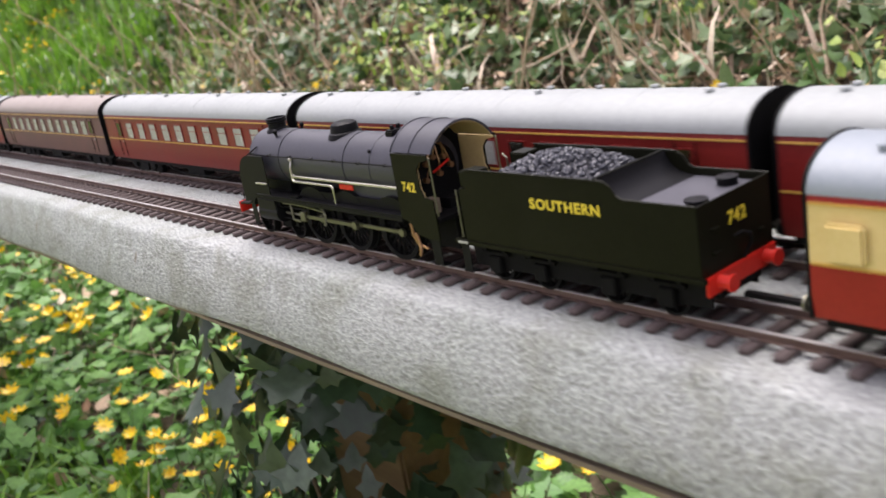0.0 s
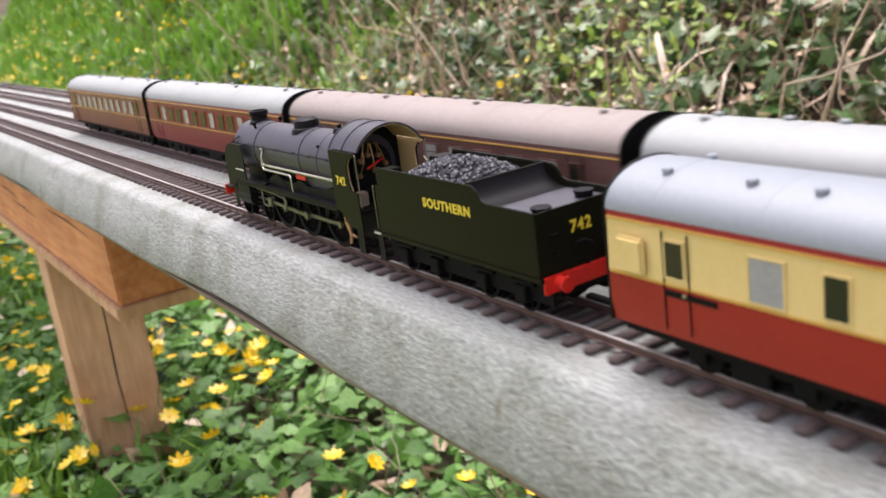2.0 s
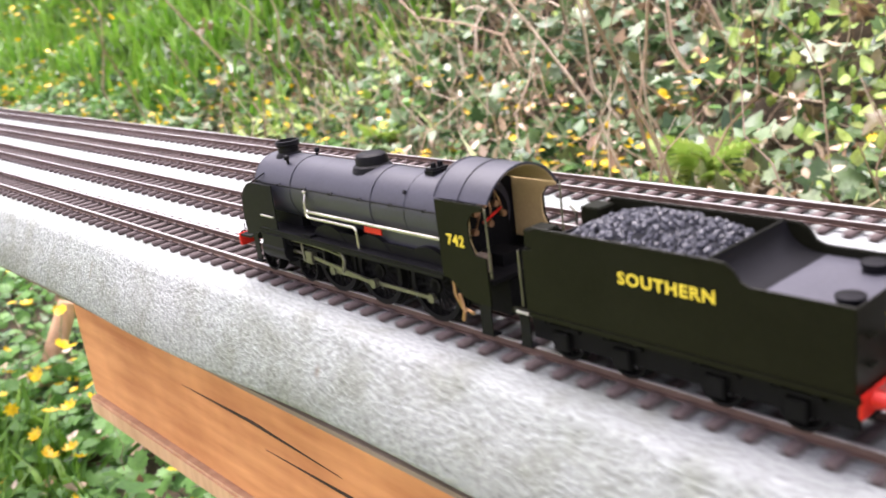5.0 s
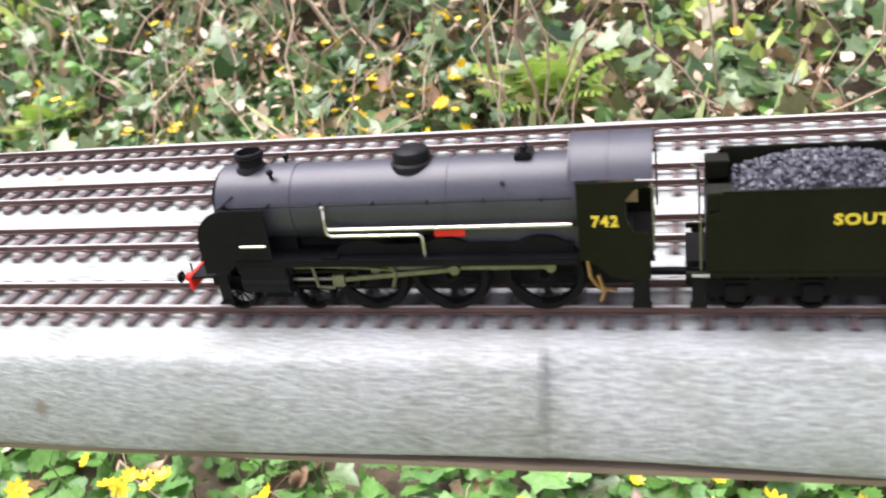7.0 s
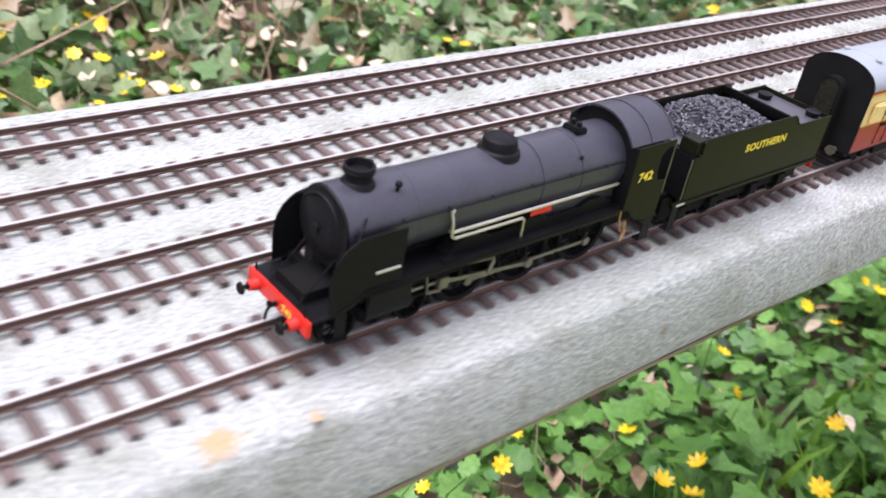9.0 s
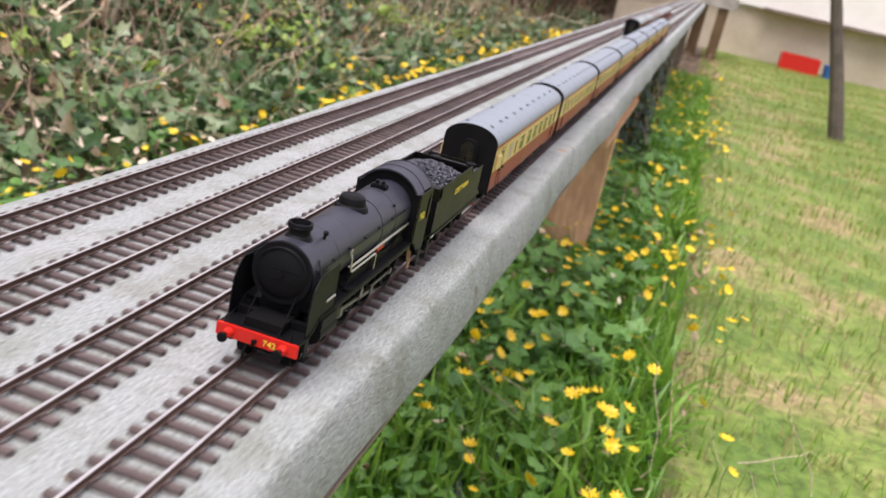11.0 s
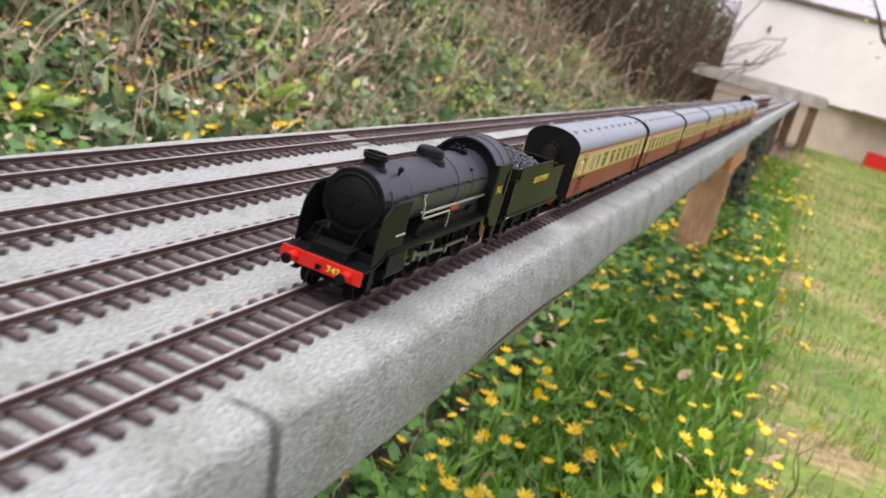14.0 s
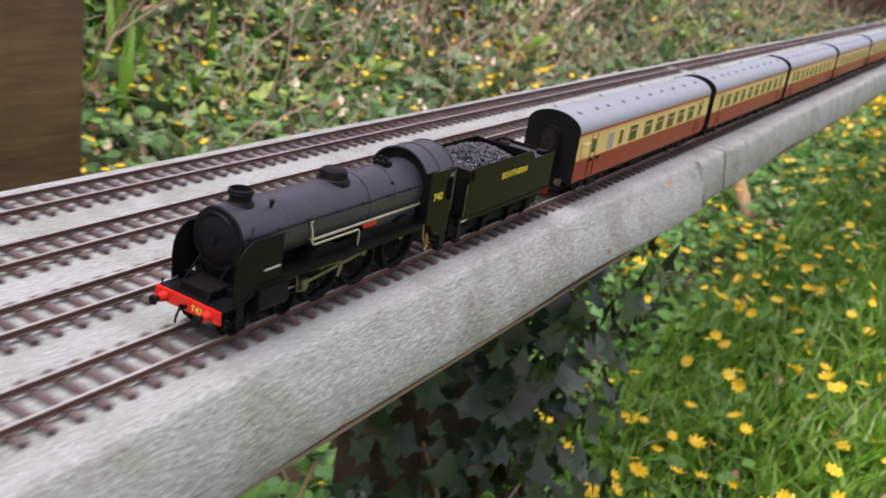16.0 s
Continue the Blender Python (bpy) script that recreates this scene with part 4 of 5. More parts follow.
        bm = B(-0.0022, 0.0022, s * 0.0119, s * 0.0150, -0.0022, 0.0022, bev=0.0003)
        rod(bm, (-0.0170, s * 0.0130, 0), (-0.002, s * 0.0130, 0), 0.0007, seg=8)
        h = P("crosshead", bm, ROD)
        rods.append((c, k, h))
    return loco, drivers, rods


def tender():
    tn = thing("coal_tender", Matrix.Translation((0.166, 0, 0)), "black model tender piled with coal, yellow lettering", "tender")
    P = lambda n, bm, m, label="", parent=None, smooth=35: part(n, bm, m, parent or tn, label, smooth)
    L, HW = 0.1045, 0.0175
    # side sheets: high at the coal space, swept down to the tank
    prof = [(0.006, 0.0215), (0.006, 0.0400), (0.0100, 0.0408), (0.0100, 0.0460), (0.0115, 0.0472), (0.0700, 0.0472), (0.0728, 0.0470), (0.0752, 0.0455), (0.0770, 0.0430), (0.0795, 0.0421), (L - 0.0006, 0.0421), (L - 0.0006, 0.0215)]
    for s in (-1, 1):
        P("side_sheet", prism(bmesh.new(), prof, s * (HW - 0.0006), s * HW, "y"), SIDE_BLACK, "black tender side sheet")
        bm = pipe(bmesh.new(), [(0.0100, s * HW, 0.0472), (0.0115, s * HW, 0.0474), (0.0700, s * HW, 0.0474), (0.0728, s * HW, 0.0472), (0.0752, s * HW, 0.0457), (0.0770, s * HW, 0.0432), (0.0795, s * HW, 0.0422), (L, s * HW, 0.0422)], 0.00035)
        P("beading", bm, SIDE_BLACK)
        P("valance", B(0.0, L + 0.001, s * (HW - 0.0010), s * (HW + 0.0006), 0.0198, 0.0214, bev=0.0002), SIDE_BLACK)
        bm = B(0.002, L - 0.002, s * 0.0108, s * 0.0116, 0.0100, 0.0197)
        for x in (0.0145, 0.0365, 0.0660, 0.0880):
            box(bm, x - 0.0030, x + 0.0030, s * 0.0116, s * 0.0140, 0.0090, 0.0150, bev=0.0004)
            box(bm, x - 0.0068, x + 0.0068, s * 0.0116, s * 0.0132, 0.0152, 0.0166, bev=0.0003)
            box(bm, x - 0.0055, x - 0.0040, s * 0.0116, s * 0.0132, 0.0166, 0.0197)
            box(bm, x + 0.0040, x + 0.0055, s * 0.0116, s * 0.0132, 0.0166, 0.0197)
        P("axlebox_frame", bm, FRAME_BLACK, "black tender bogie frame with axleboxes")
        P("tender_step", box(B(0.0012, 0.0062, s * 0.0140, s * 0.0172, 0.0090, 0.0096), 0.0018, 0.0058, s * 0.0166, s * 0.0170, 0.0096, 0.0197), BLACK)
        P("maker_plate", B(0.0020, 0.0070, s * (HW + 0.0006), s * (HW + 0.0009), 0.0203, 0.0211), PANE_CURTAIN, "small white plate")
        P("front_rail", pipe(bmesh.new(), [(0.0045, s * HW, 0.0225), (0.0045, s * HW, 0.0395)], 0.00035), ROD)
        P("toolbox", B(0.0062, 0.0135, s * 0.0085, s * 0.0165, 0.0405, 0.0462, bev=0.0004), SIDE_BLACK)
        bm = rod(bmesh.new(), (L + 0.0012, s * 0.0112, 0.0190), (L + 0.0048, s * 0.0112, 0.0190), 0.0022, 0.0017, 14)
        rod(bm, (L + 0.0048, s * 0.0112, 0.0190), (L + 0.0056, s * 0.0112, 0.0190), 0.0026, seg=14)
        P("buffer", bm, RED, "red tender buffer")
    P("front_plate", B(0.0060, 0.0068, -HW + 0.0007, HW - 0.0007, 0.0215, 0.0404), BLACK)
    P("rear_plate", B(L - 0.0006, L, -HW, HW, 0.0215, 0.0421, bev=0.0001), SIDE_BLACK)
    P("tank_top", B(0.0770, L - 0.0007, -HW + 0.0007, HW - 0.0007, 0.0392, 0.0400), TANK_GREY, "grey tank top")
    plate = [(0.0690, 0.0474), (0.0697, 0.0452), (0.0712, 0.0431), (0.0736, 0.0414), (0.0768, 0.0404), (0.0800, 0.0401)]
    P("bulkhead", prism(bmesh.new(), plate + [(0.0770, 0.0394), (0.0725, 0.0404), (0.0700, 0.0422), (0.0685, 0.0450), (0.0680, 0.0474)], -HW + 0.0007, HW - 0.0007, "y"), BLACK, "black curved plate behind the coal")
    P("bulkhead_rim", pipe(bmesh.new(), [(0.0685, -HW + 0.0007, 0.0475), (0.0685, HW - 0.0007, 0.0475)], 0.0005), SIDE_BLACK)
    P("coal_floor", B(0.0070, 0.0689, -HW + 0.0007, HW - 0.0007, 0.0300, 0.0385), FRAME_BLACK)
    for x, y in ((0.1000, -0.0110), (0.0950, 0.0110)):
        bm = turned(bmesh.new(), [(0.0030, 0.0400), (0.0030, 0.0416), (0.0034, 0.0417), (0.0034, 0.0424), (0.0010, 0.0428)], x, y, 16)
        P("water_filler", bm, BLACK, "round black water filler lid")
    P("underframe", B(0.0, L, -0.0100, 0.0100, 0.0130, 0.0214), FRAME_BLACK)
    P("rear_beam", B(L + 0.0001, L + 0.0013, -0.0168, 0.0168, 0.0158, 0.0215, bev=0.0003), RED, "bright red rear buffer beam")
    P("rear_hose", pipe(bmesh.new(), [(L + 0.0006, 0.0015, 0.0216), (L + 0.0025, 0.0030, 0.0262), (L + 0.0030, 0.0022, 0.0290), (L + 0.0020, -0.0003, 0.0302), (L + 0.0008, -0.0022, 0.0294)], 0.0005), FRAME_BLACK, "dark vacuum brake hose")
    P("rear_steps", box(box(B(L, L + 0.0012, -0.0125, -0.0095, 0.0270, 0.0275), L, L + 0.0012, 0.0095, 0.0125, 0.0270, 0.0275), L, L + 0.0012, -0.0125, -0.0095, 0.0340, 0.0345), SIDE_BLACK)
    P("hand_brake", pipe(bmesh.new(), [(0.0040, 0.0090, 0.0400), (0.0040, 0.0090, 0.0440), (0.0020, 0.0090, 0.0455)], 0.0004), ROD)
    P("coupling_bar", B(L + 0.0013, L + 0.022, -0.0012, 0.0012, 0.0105, 0.0120), FRAME_BLACK)
    P("drawbar", B(-0.0120, 0.0, -0.0015, 0.0015, 0.0120, 0.0135), FRAME_BLACK)
    for x in (0.0145, 0.0365, 0.0660, 0.0880):
        wheelset("tender_wheelset", 0.0066, 10, x, tn, half=0.0106)
    r = random.Random(3)
    bm = bmesh.new()
    prism(bm, [(0.0140, 0.0385), (0.0180, 0.0405), (0.0260, 0.0440), (0.0400, 0.0455), (0.0540, 0.0450), (0.0640, 0.0430), (0.0688, 0.0400), (0.0688, 0.0385)], -0.0150, 0.0150, "y")
    for _ in range(1000):
        x = r.uniform(0.0145, 0.0680)
        y = r.uniform(-0.0163, 0.0163)
        u = (x - 0.0405) / 0.0280
        z = 0.0402 + 0.0094 * max(0, 1 - abs(u) ** 2.4) * (1 - 0.55 * (abs(y) / 0.0165) ** 2) + r.uniform(-0.0006, 0.0006)
        m = Matrix.Translation((x, y, z)) @ Euler((r.uniform(0, 6), r.uniform(0, 6), r.uniform(0, 6))).to_matrix().to_4x4() @ Matrix.Diagonal((r.uniform(0.6, 1.2), r.uniform(0.6, 1.2), r.uniform(0.5, 1.0), 1))
        bmesh.ops.create_icosphere(bm, subdivisions=1, radius=r.uniform(0.0006, 0.0013), matrix=m)
    P("coal", bm, COAL, "heap of glinting black coal lumps", None, 0)
    lettering("lettering", "SOUTHERN", 0.0047, YELLOW, tn, Matrix.Translation((0.0555, -HW - 0.0001, 0.0378)) @ FACING_NEAR @ Matrix.Diagonal((1.12, 1, 1, 1)), "yellow painted lettering")
    lettering("lettering", "SOUTHERN", 0.0047, YELLOW, tn, Matrix.Translation((0.0555, HW + 0.0001, 0.0378)) @ FACING_FAR @ Matrix.Diagonal((1.12, 1, 1, 1)), "yellow painted lettering")
    lettering("number", "742", 0.0054, YELLOW, tn, Matrix.Translation((L + 0.0001, 0.0005, 0.0346)) @ FACING_BACK, "yellow painted running number")
    return tn


COACH_L = 0.268
Z_FLOOR, Z_WAIST, Z_TOP, Z_EAVE, HALF = 0.0165, 0.0312, 0.0466, 0.0486, 0.0182


def coach(name, m, label, group, lower, upper, roof_mat, windows, waist_line=True, top_band=None, vents=10, vent_y=0.0085):
    """A bogie coach: lower and upper panels, cantrail, arched roof with vents, ends with gangways, bogies; windows are (x, width, z0, z1, pane)."""
    root = thing(name, m, label, "coach", group)
    P = lambda n, bm, mt, lb="", parent=None, smooth=40: part(n, bm, mt, parent or root, lb, smooth)
    L = COACH_L
    P("lower_panel", prism(bmesh.new(), [(-HALF + 0.0009, Z_FLOOR), (HALF - 0.0009, Z_FLOOR), (HALF, Z_FLOOR + 0.006), (HALF, Z_WAIST), (-HALF, Z_WAIST), (-HALF, Z_FLOOR + 0.006)], 0, L), lower)
    P("upper_panel", prism(bmesh.new(), [(-HALF, Z_WAIST), (HALF, Z_WAIST), (HALF - 0.0004, Z_TOP), (-HALF + 0.0004, Z_TOP)], 0, L), upper)
    P("cantrail", prism(bmesh.new(), [(-HALF + 0.0003, Z_TOP), (HALF - 0.0003, Z_TOP), (HALF - 0.0006, Z_EAVE), (-HALF + 0.0006, Z_EAVE)], 0, L), top_band or lower)
    roof = [(HALF - 0.0002, Z_EAVE)] + [(HALF * c * 0.985, Z_EAVE + 0.0003 + 0.0103 * s) for c, s in arc(0, 0, 1, 3, 177, 22)] + [(-HALF + 0.0002, Z_EAVE)]
    rf = P("roof", prism(bmesh.new(), roof, -0.0006, L + 0.0006), roof_mat, "smooth arched roof")
    for k in range(8):
        bm = bmesh.new()
        x = L * (k + 0.5) / 8
        shell(bm, [(HALF * c * 0.987, Z_EAVE + 0.00038 + 0.0103 * s) for c, s in arc(0, 0, 1, 8, 172, 16)], [(HALF * c * 0.97, Z_EAVE + 0.0001 + 0.0103 * s) for c, s in arc(0, 0, 1, 8, 172, 16)], x - 0.0002, x + 0.0002)
        P("roof_seam", bm, roof_mat, "", rf)
    for k, x in enumerate((0.0148, 0.0418, 0.0608, 0.088, 0.114, 0.140, 0.166, 0.192, 0.218, 0.246)[:vents]):
        for y in ((-vent_y, vent_y) if k % 3 == 0 else (-vent_y,)):
            z = Z_EAVE + 0.0003 + 0.0103 * math.sqrt(max(0, 1 - (y / HALF) ** 2))
            P("roof_vent", turned(bmesh.new(), [(0.0014, z - 0.0006), (0.0013, z + 0.0005), (0.0017, z + 0.0007), (0.0014, z + 0.0013)], x, y, 10), roof_mat, "", rf)
    for s in (-1, 1):
        y0, y1 = s * (HALF - 0.00005), s * (HALF + 0.00025)
        if waist_line:
            P("waist_line", B(0.0004, L - 0.0004, y0, y1, Z_WAIST - 0.0003, Z_WAIST + 0.0004), GOLD, "thin gold line")
        P("cant_line", B(0.0004, L - 0.0004, s * (HALF - 0.0006), s * (HALF + 0.0001), Z_TOP - 0.0003, Z_TOP + 0.0003), GOLD, "thin gold line")
        for x, w, z0, z1, pm in windows:
            y = s * (HALF - 0.0003)
            pn = P("window", B(x, x + w, y, s * (HALF + 0.0002), z0, z1, bev=0.0001), pm or PANE, "dark coach window", None, 0)
            fr = bmesh.new()
            for a in ((x - 0.0005, x, z0 - 0.0005, z1 + 0.0005), (x + w, x + w + 0.0005, z0 - 0.0005, z1 + 0.0005), (x, x + w, z0 - 0.0005, z0), (x, x + w, z1, z1 + 0.0005)):
                box(fr, a[0], a[1], y, s * (HALF + 0.00035), a[2], a[3])
            if w > 0.0085 and pm is not PANE_PALE:
                box(fr, x, x + w, y, s * (HALF + 0.0003), z0 + (z1 - z0) * 0.66, z0 + (z1 - z0) * 0.70)
            P("window_frame", fr, upper, "", pn, 0)
        for x in (0.0205, L - 0.0275):
            bm = B(x, x + 0.0003, y0, s * (HALF + 0.0003), Z_FLOOR + 0.002, Z_TOP - 0.001)
            box(bm, x + 0.0085, x + 0.0088, y0, s * (HALF + 0.0003), Z_FLOOR + 0.002, Z_TOP - 0.001)
            P("door_edge", bm, FRAME_BLACK, "", None, 0)
            P("door_handle", B(x + 0.0068, x + 0.0078, y0, s * (HALF + 0.0008), Z_WAIST - 0.0022, Z_WAIST - 0.0014), STEEL)
        P("solebar", B(0.002, L - 0.002, s * 0.0140, s * 0.0152, 0.0135, Z_FLOOR - 0.0001), FRAME_BLACK)
        P("truss_rod", pipe(bmesh.new(), [(0.085, s * 0.0140, 0.0136), (0.105, s * 0.0140, 0.0092), (0.163, s * 0.0140, 0.0092), (0.183, s * 0.0140, 0.0136)], 0.0005), FRAME_BLACK)
        P("battery_box", B(0.115, 0.140, s * 0.0060, s * 0.0135, 0.0085, 0.0134, bev=0.0004), FRAME_BLACK)
        for cx in (0.043, L - 0.043):
            bm = B(cx - 0.026, cx + 0.026, s * 0.0108, s * 0.0122, 0.0108, 0.0132)
            for q in (-0.0165, 0.0165):
                box(bm, cx + q - 0.003, cx + q + 0.003, s * 0.0122, s * 0.0142, 0.0090, 0.0136, bev=0.0003)
            box(bm, cx - 0.006, cx + 0.006, s * 0.0122, s * 0.0136, 0.0075, 0.0130, bev=0.0004)
            P("bogie", bm, FRAME_BLACK, "black bogie side frame")
    for cx in (0.043, L - 0.043):
        for q in (-0.0165, 0.0165):
            bm = bmesh.new()
            for s in (-1, 1):
                rod(bm, (0, s * 0.0106, 0), (0, s * 0.0080, 0), 0.0063, seg=18)
                rod(bm, (0, s * 0.0080, 0), (0, s * 0.0073, 0), 0.0070, seg=18)
            rod(bm, (0, -0.008, 0), (0, 0.008, 0), 0.0009, seg=6)
            w = P("wheelset", bm, FRAME_BLACK)
            w.location = (cx + q, 0, RAIL + 0.0063)
    P("floor", B(0.002, L - 0.002, -0.0138, 0.0138, 0.0140, Z_FLOOR - 0.0001), FRAME_BLACK)
    for x0, d in ((-0.0001, -1), (L + 0.0001, 1)):
        end = [(-HALF, Z_FLOOR), (HALF, Z_FLOOR), (HALF, Z_EAVE)] + [(HALF * c, Z_EAVE + 0.0004 + 0.0106 * s) for c, s in arc(0, 0, 1, 4, 176, 18)] + [(-HALF, Z_EAVE)]
        P("end_panel", prism(bmesh.new(), end, x0, x0 + d * 0.0009), FRAME_BLACK, "black coach end")
        g = [(-0.0062, 0.0165), (0.0062, 0.0165), (0.0062, 0.0440)] + arc(0, 0.0440, 0.0062, 10, 170, 10) + [(-0.0062, 0.0440)]
        gi = [(-0.0046, 0.0190), (0.0046, 0.0190), (0.0046, 0.0440)] + arc(0, 0.0440, 0.0046, 10, 170, 10) + [(-0.0046, 0.0440)]
        P("gangway", prism(bmesh.new(), g, x0 + d * 0.0010, x0 + d * 0.0060), FRAME_BLACK, "black corridor connection")
        P("gangway_door", prism(bmesh.new(), gi, x0 + d * 0.0061, x0 + d * 0.0065), PANE)
        for s in (-1, 1):
            bm = rod(bmesh.new(), (x0, s * 0.0112, 0.0170), (x0 + d * 0.0050, s * 0.0112, 0.0170), 0.0011, seg=8)
            rod(bm, (x0 + d * 0.0050, s * 0.0112, 0.0170), (x0 + d * 0.0058, s * 0.0112, 0.0170), 0.0024, seg=12)
            P("coach_buffer", bm, ROD if d < 0 else FRAME_BLACK)
        P("coupling", B(x0, x0 + d * 0.0070, -0.0012, 0.0012, 0.0100, 0.0115), FRAME_BLACK)
    return root


BRAKE = [(0.0215, 0.0060, 0.0335, 0.0430, None), (0.0480, 0.0095, 0.0325, 0.0435, PANE_PALE), (0.0680, 0.0060, 0.0330, 0.0430, None), (0.0860, 0.0150, 0.0325, 0.0435, None)]
BRAKE += [(0.1155 + 0.0245 * k, 0.0150, 0.0325, 0.0435, None) for k in range(5)] + [(0.2410, 0.0060, 0.0335, 0.0430, None)]
SALOON = [(0.0215, 0.0060, 0.0335, 0.0430, None)] + [(0.0380 + 0.0250 * k, 0.0150, 0.0325, 0.0435, None) for k in range(8)] + [(0.2410, 0.0060, 0.0335, 0.0430, None)]
FIRST = [(0.0215, 0.0060, 0.0335, 0.0430, None)] + [(0.0400 + 0.0205 * k, 0.0100, 0.0325, 0.0430, PANE_CURTAIN) for k in range(10)] + [(0.2410, 0.0060, 0.0335, 0.0430, None)]
DARKROW = [(0.0215, 0.0060, 0.0335, 0.0430, None)] + [(0.0380 + 0.0175 * k, 0.0085, 0.0330, 0.0430, (PANE_CURTAIN, None)[k % 3 > 0]) for k in range(11)] + [(0.2410, 0.0060, 0.0335, 0.0430, None)]

engine, drivers, rods = locomotive()
coal_tender = tender()
RAKE = "coaches of the running train"
first = coach("brake_coach", Matrix.Identity(4), "crimson and cream brake coach with pale grey roof", RAKE, CRIMSON, CREAM, ROOF_BLUE, BRAKE, top_band=CRIMSON)
for s in (-1, 1):
    part("guard_ducket", B(0.0050, 0.0150, s * HALF, s * (HALF + 0.0022), 0.0325, 0.0425, bev=0.0008), CREAM, first, "raised cream guard's lookout panel")
    part("label_strip", B(0.0205, 0.0380, s * HALF, s * (HALF + 0.0003), 0.0282, 0.0298), FRAME_BLACK, first, "dark grey strip below the door", 0)
second = coach("passenger_coach", Matrix.Translation((1, 0, 0)), "crimson and cream passenger coach with grey roof", RAKE, CRIMSON, CREAM, ROOF_BLUE, SALOON, top_band=CRIMSON)
rake = [first, second] + [copy_thing(second, Matrix.Identity(4)) for _ in range(6)]

# ---- the standing train on the second track ----
STAND = "coaches of the standing train"


def standing(k, name, label, body, roof_mat, windows, upper=None):
    return coach(name, Matrix.Translation((-1.128 + 0.2785 * k, TRACKS[1], 0)), label, STAND, body, upper or body, roof_mat, windows, vent_y=-0.0035)


standing(0, "passenger_coach", "teak-brown coach with white roof and curtained windows", TEAK, ROOF_WHITE, FIRST)
standing(1, "passenger_coach", "maroon coach with clean white roof and gold lines", MAROON, ROOF_WHITE, DARKROW)
standing(2, "passenger_coach", "weathered dull maroon coach with brown-grey roof", WEATHERED, ROOF_BROWN, FIRST)
standing(3, "passenger_coach", "maroon coach with white roof and white-framed windows", MAROON, ROOF_WHITE, FIRST)
standing(4, "passenger_coach", "maroon coach with white roof and mixed windows", MAROON, ROOF_WHITE, DARKROW)
standing(5, "passenger_coach", "maroon coach with clean white roof and gold lines", MAROON, ROOF_WHITE, FIRST)


# ---- plants ----
def area(n, x0, x1, y0, y1):
    return RNG.uniform(x0, x1, n), RNG.uniform(y0, y1, n)


def under_deck(x, y):
    return (y > -0.02) & (y < 0.17)


def on_ground(x, y, up):
    return np.stack([x, y, gz(x, y) + up], -1)


def slope(x, y):
    return np.arctan2(gz(x, y + 0.05) - gz(x, y - 0.05), 0.1)


def cluster(x, y, seed):
    """0 to 1: where a plant grows thick."""
    a, b = 1.7 + 0.31 * seed, 2.3 - 0.17 * seed
    return 0.5 + 0.25 * (np.sin(a * 2.1 * x + 1.3 * np.sin(b * y * 1.7) + seed) + np.sin(b * 1.6 * y - 1.1 * np.sin(a * x) + 2.1 * seed))


def leaves(name, kinds, x, y, up, s0, s1, mat, label, category, tilt=0.7, lean=True):
    n = len(x)
    sl = 0.45 * slope(x, y) if lean else np.zeros(n)
    m = rot(RNG.uniform(0, 2 * math.pi, n), RNG.normal(0.15, tilt, n), sl + RNG.normal(0, 0.25, n))
    return scatter(name, kinds, on_ground(x, y, up), m, RNG.uniform(s0, s1, n), mat, label, category)


def blade_kinds():
    out = []
    for bend in (0.15, 0.45, 0.9):
        v, w = [], (0.055, 0.048, 0.034)
        for k in range(3):
            h = k / 3
            v += [(-w[k], bend * h * h, h), (w[k], bend * h * h, h)]
        v.append((0, bend, 1.0 - 0.25 * bend))
        out.append((v, [(0, 1, 2), (1, 3, 2), (2, 3, 4), (3, 5, 4), (4, 5, 6)]))
    return out


def stalk_kinds(wide=0.010):
    out = []
    for seed in range(4):
        r = np.random.default_rng(seed + 40)
        pts = np.cumsum(np.concatenate([[[0, 0, 0]], np.stack([r.normal(0, 0.06, 6), r.normal(0, 0.06, 6), np.full(6, 1 / 6)], -1)]), 0)
        v, t = [], []
        for k, p in enumerate(pts):
            w = wide * (1 - 0.09 * k)
            v += [p + (w, 0, 0), p + (-w * 0.5, w * 0.87, 0), p + (-w * 0.5, -w * 0.87, 0)]
        for k in range(6):
            for j in range(3):
                a, b = 3 * k + j, 3 * k + (j + 1) % 3
                t += [(a, b, a + 3), (b, b + 3, a + 3)]
        out.append((np.array(v), t))
    return out


def flower_kinds():
    out = []
    for open_ in (0.25, 0.7):
        v, t = [], []
        for k in range(8):
            a = 2 * math.pi * k / 8
            c, s = math.cos(a), math.sin(a)
            b = len(v)
            for r, w, z in ((0.1, 0.05, 0.0), (0.38, 0.16, 0.10 * open_), (0.55, 0.13, 0.25 * open_), (0.68, 0.02, 0.40 * open_)):
                v += [(r * c - w * s, r * s + w * c, z), (r * c + w * s, r * s - w * c, z)]
            for j in range(3):
                t += [(b + 2 * j, b + 2 * j + 1, b + 2 * j + 2), (b + 2 * j + 1, b + 2 * j + 3, b + 2 * j + 2)]
        b = len(v)
        v += [(0, 0, 0.12)] + [(0.16 * math.cos(a), 0.16 * math.sin(a), 0.03) for a in np.arange(6) * math.pi / 3]
        t += [(b, b + 1 + i, b + 1 + (i + 1) % 6) for i in range(6)]
        out.append((v, t))
    return out


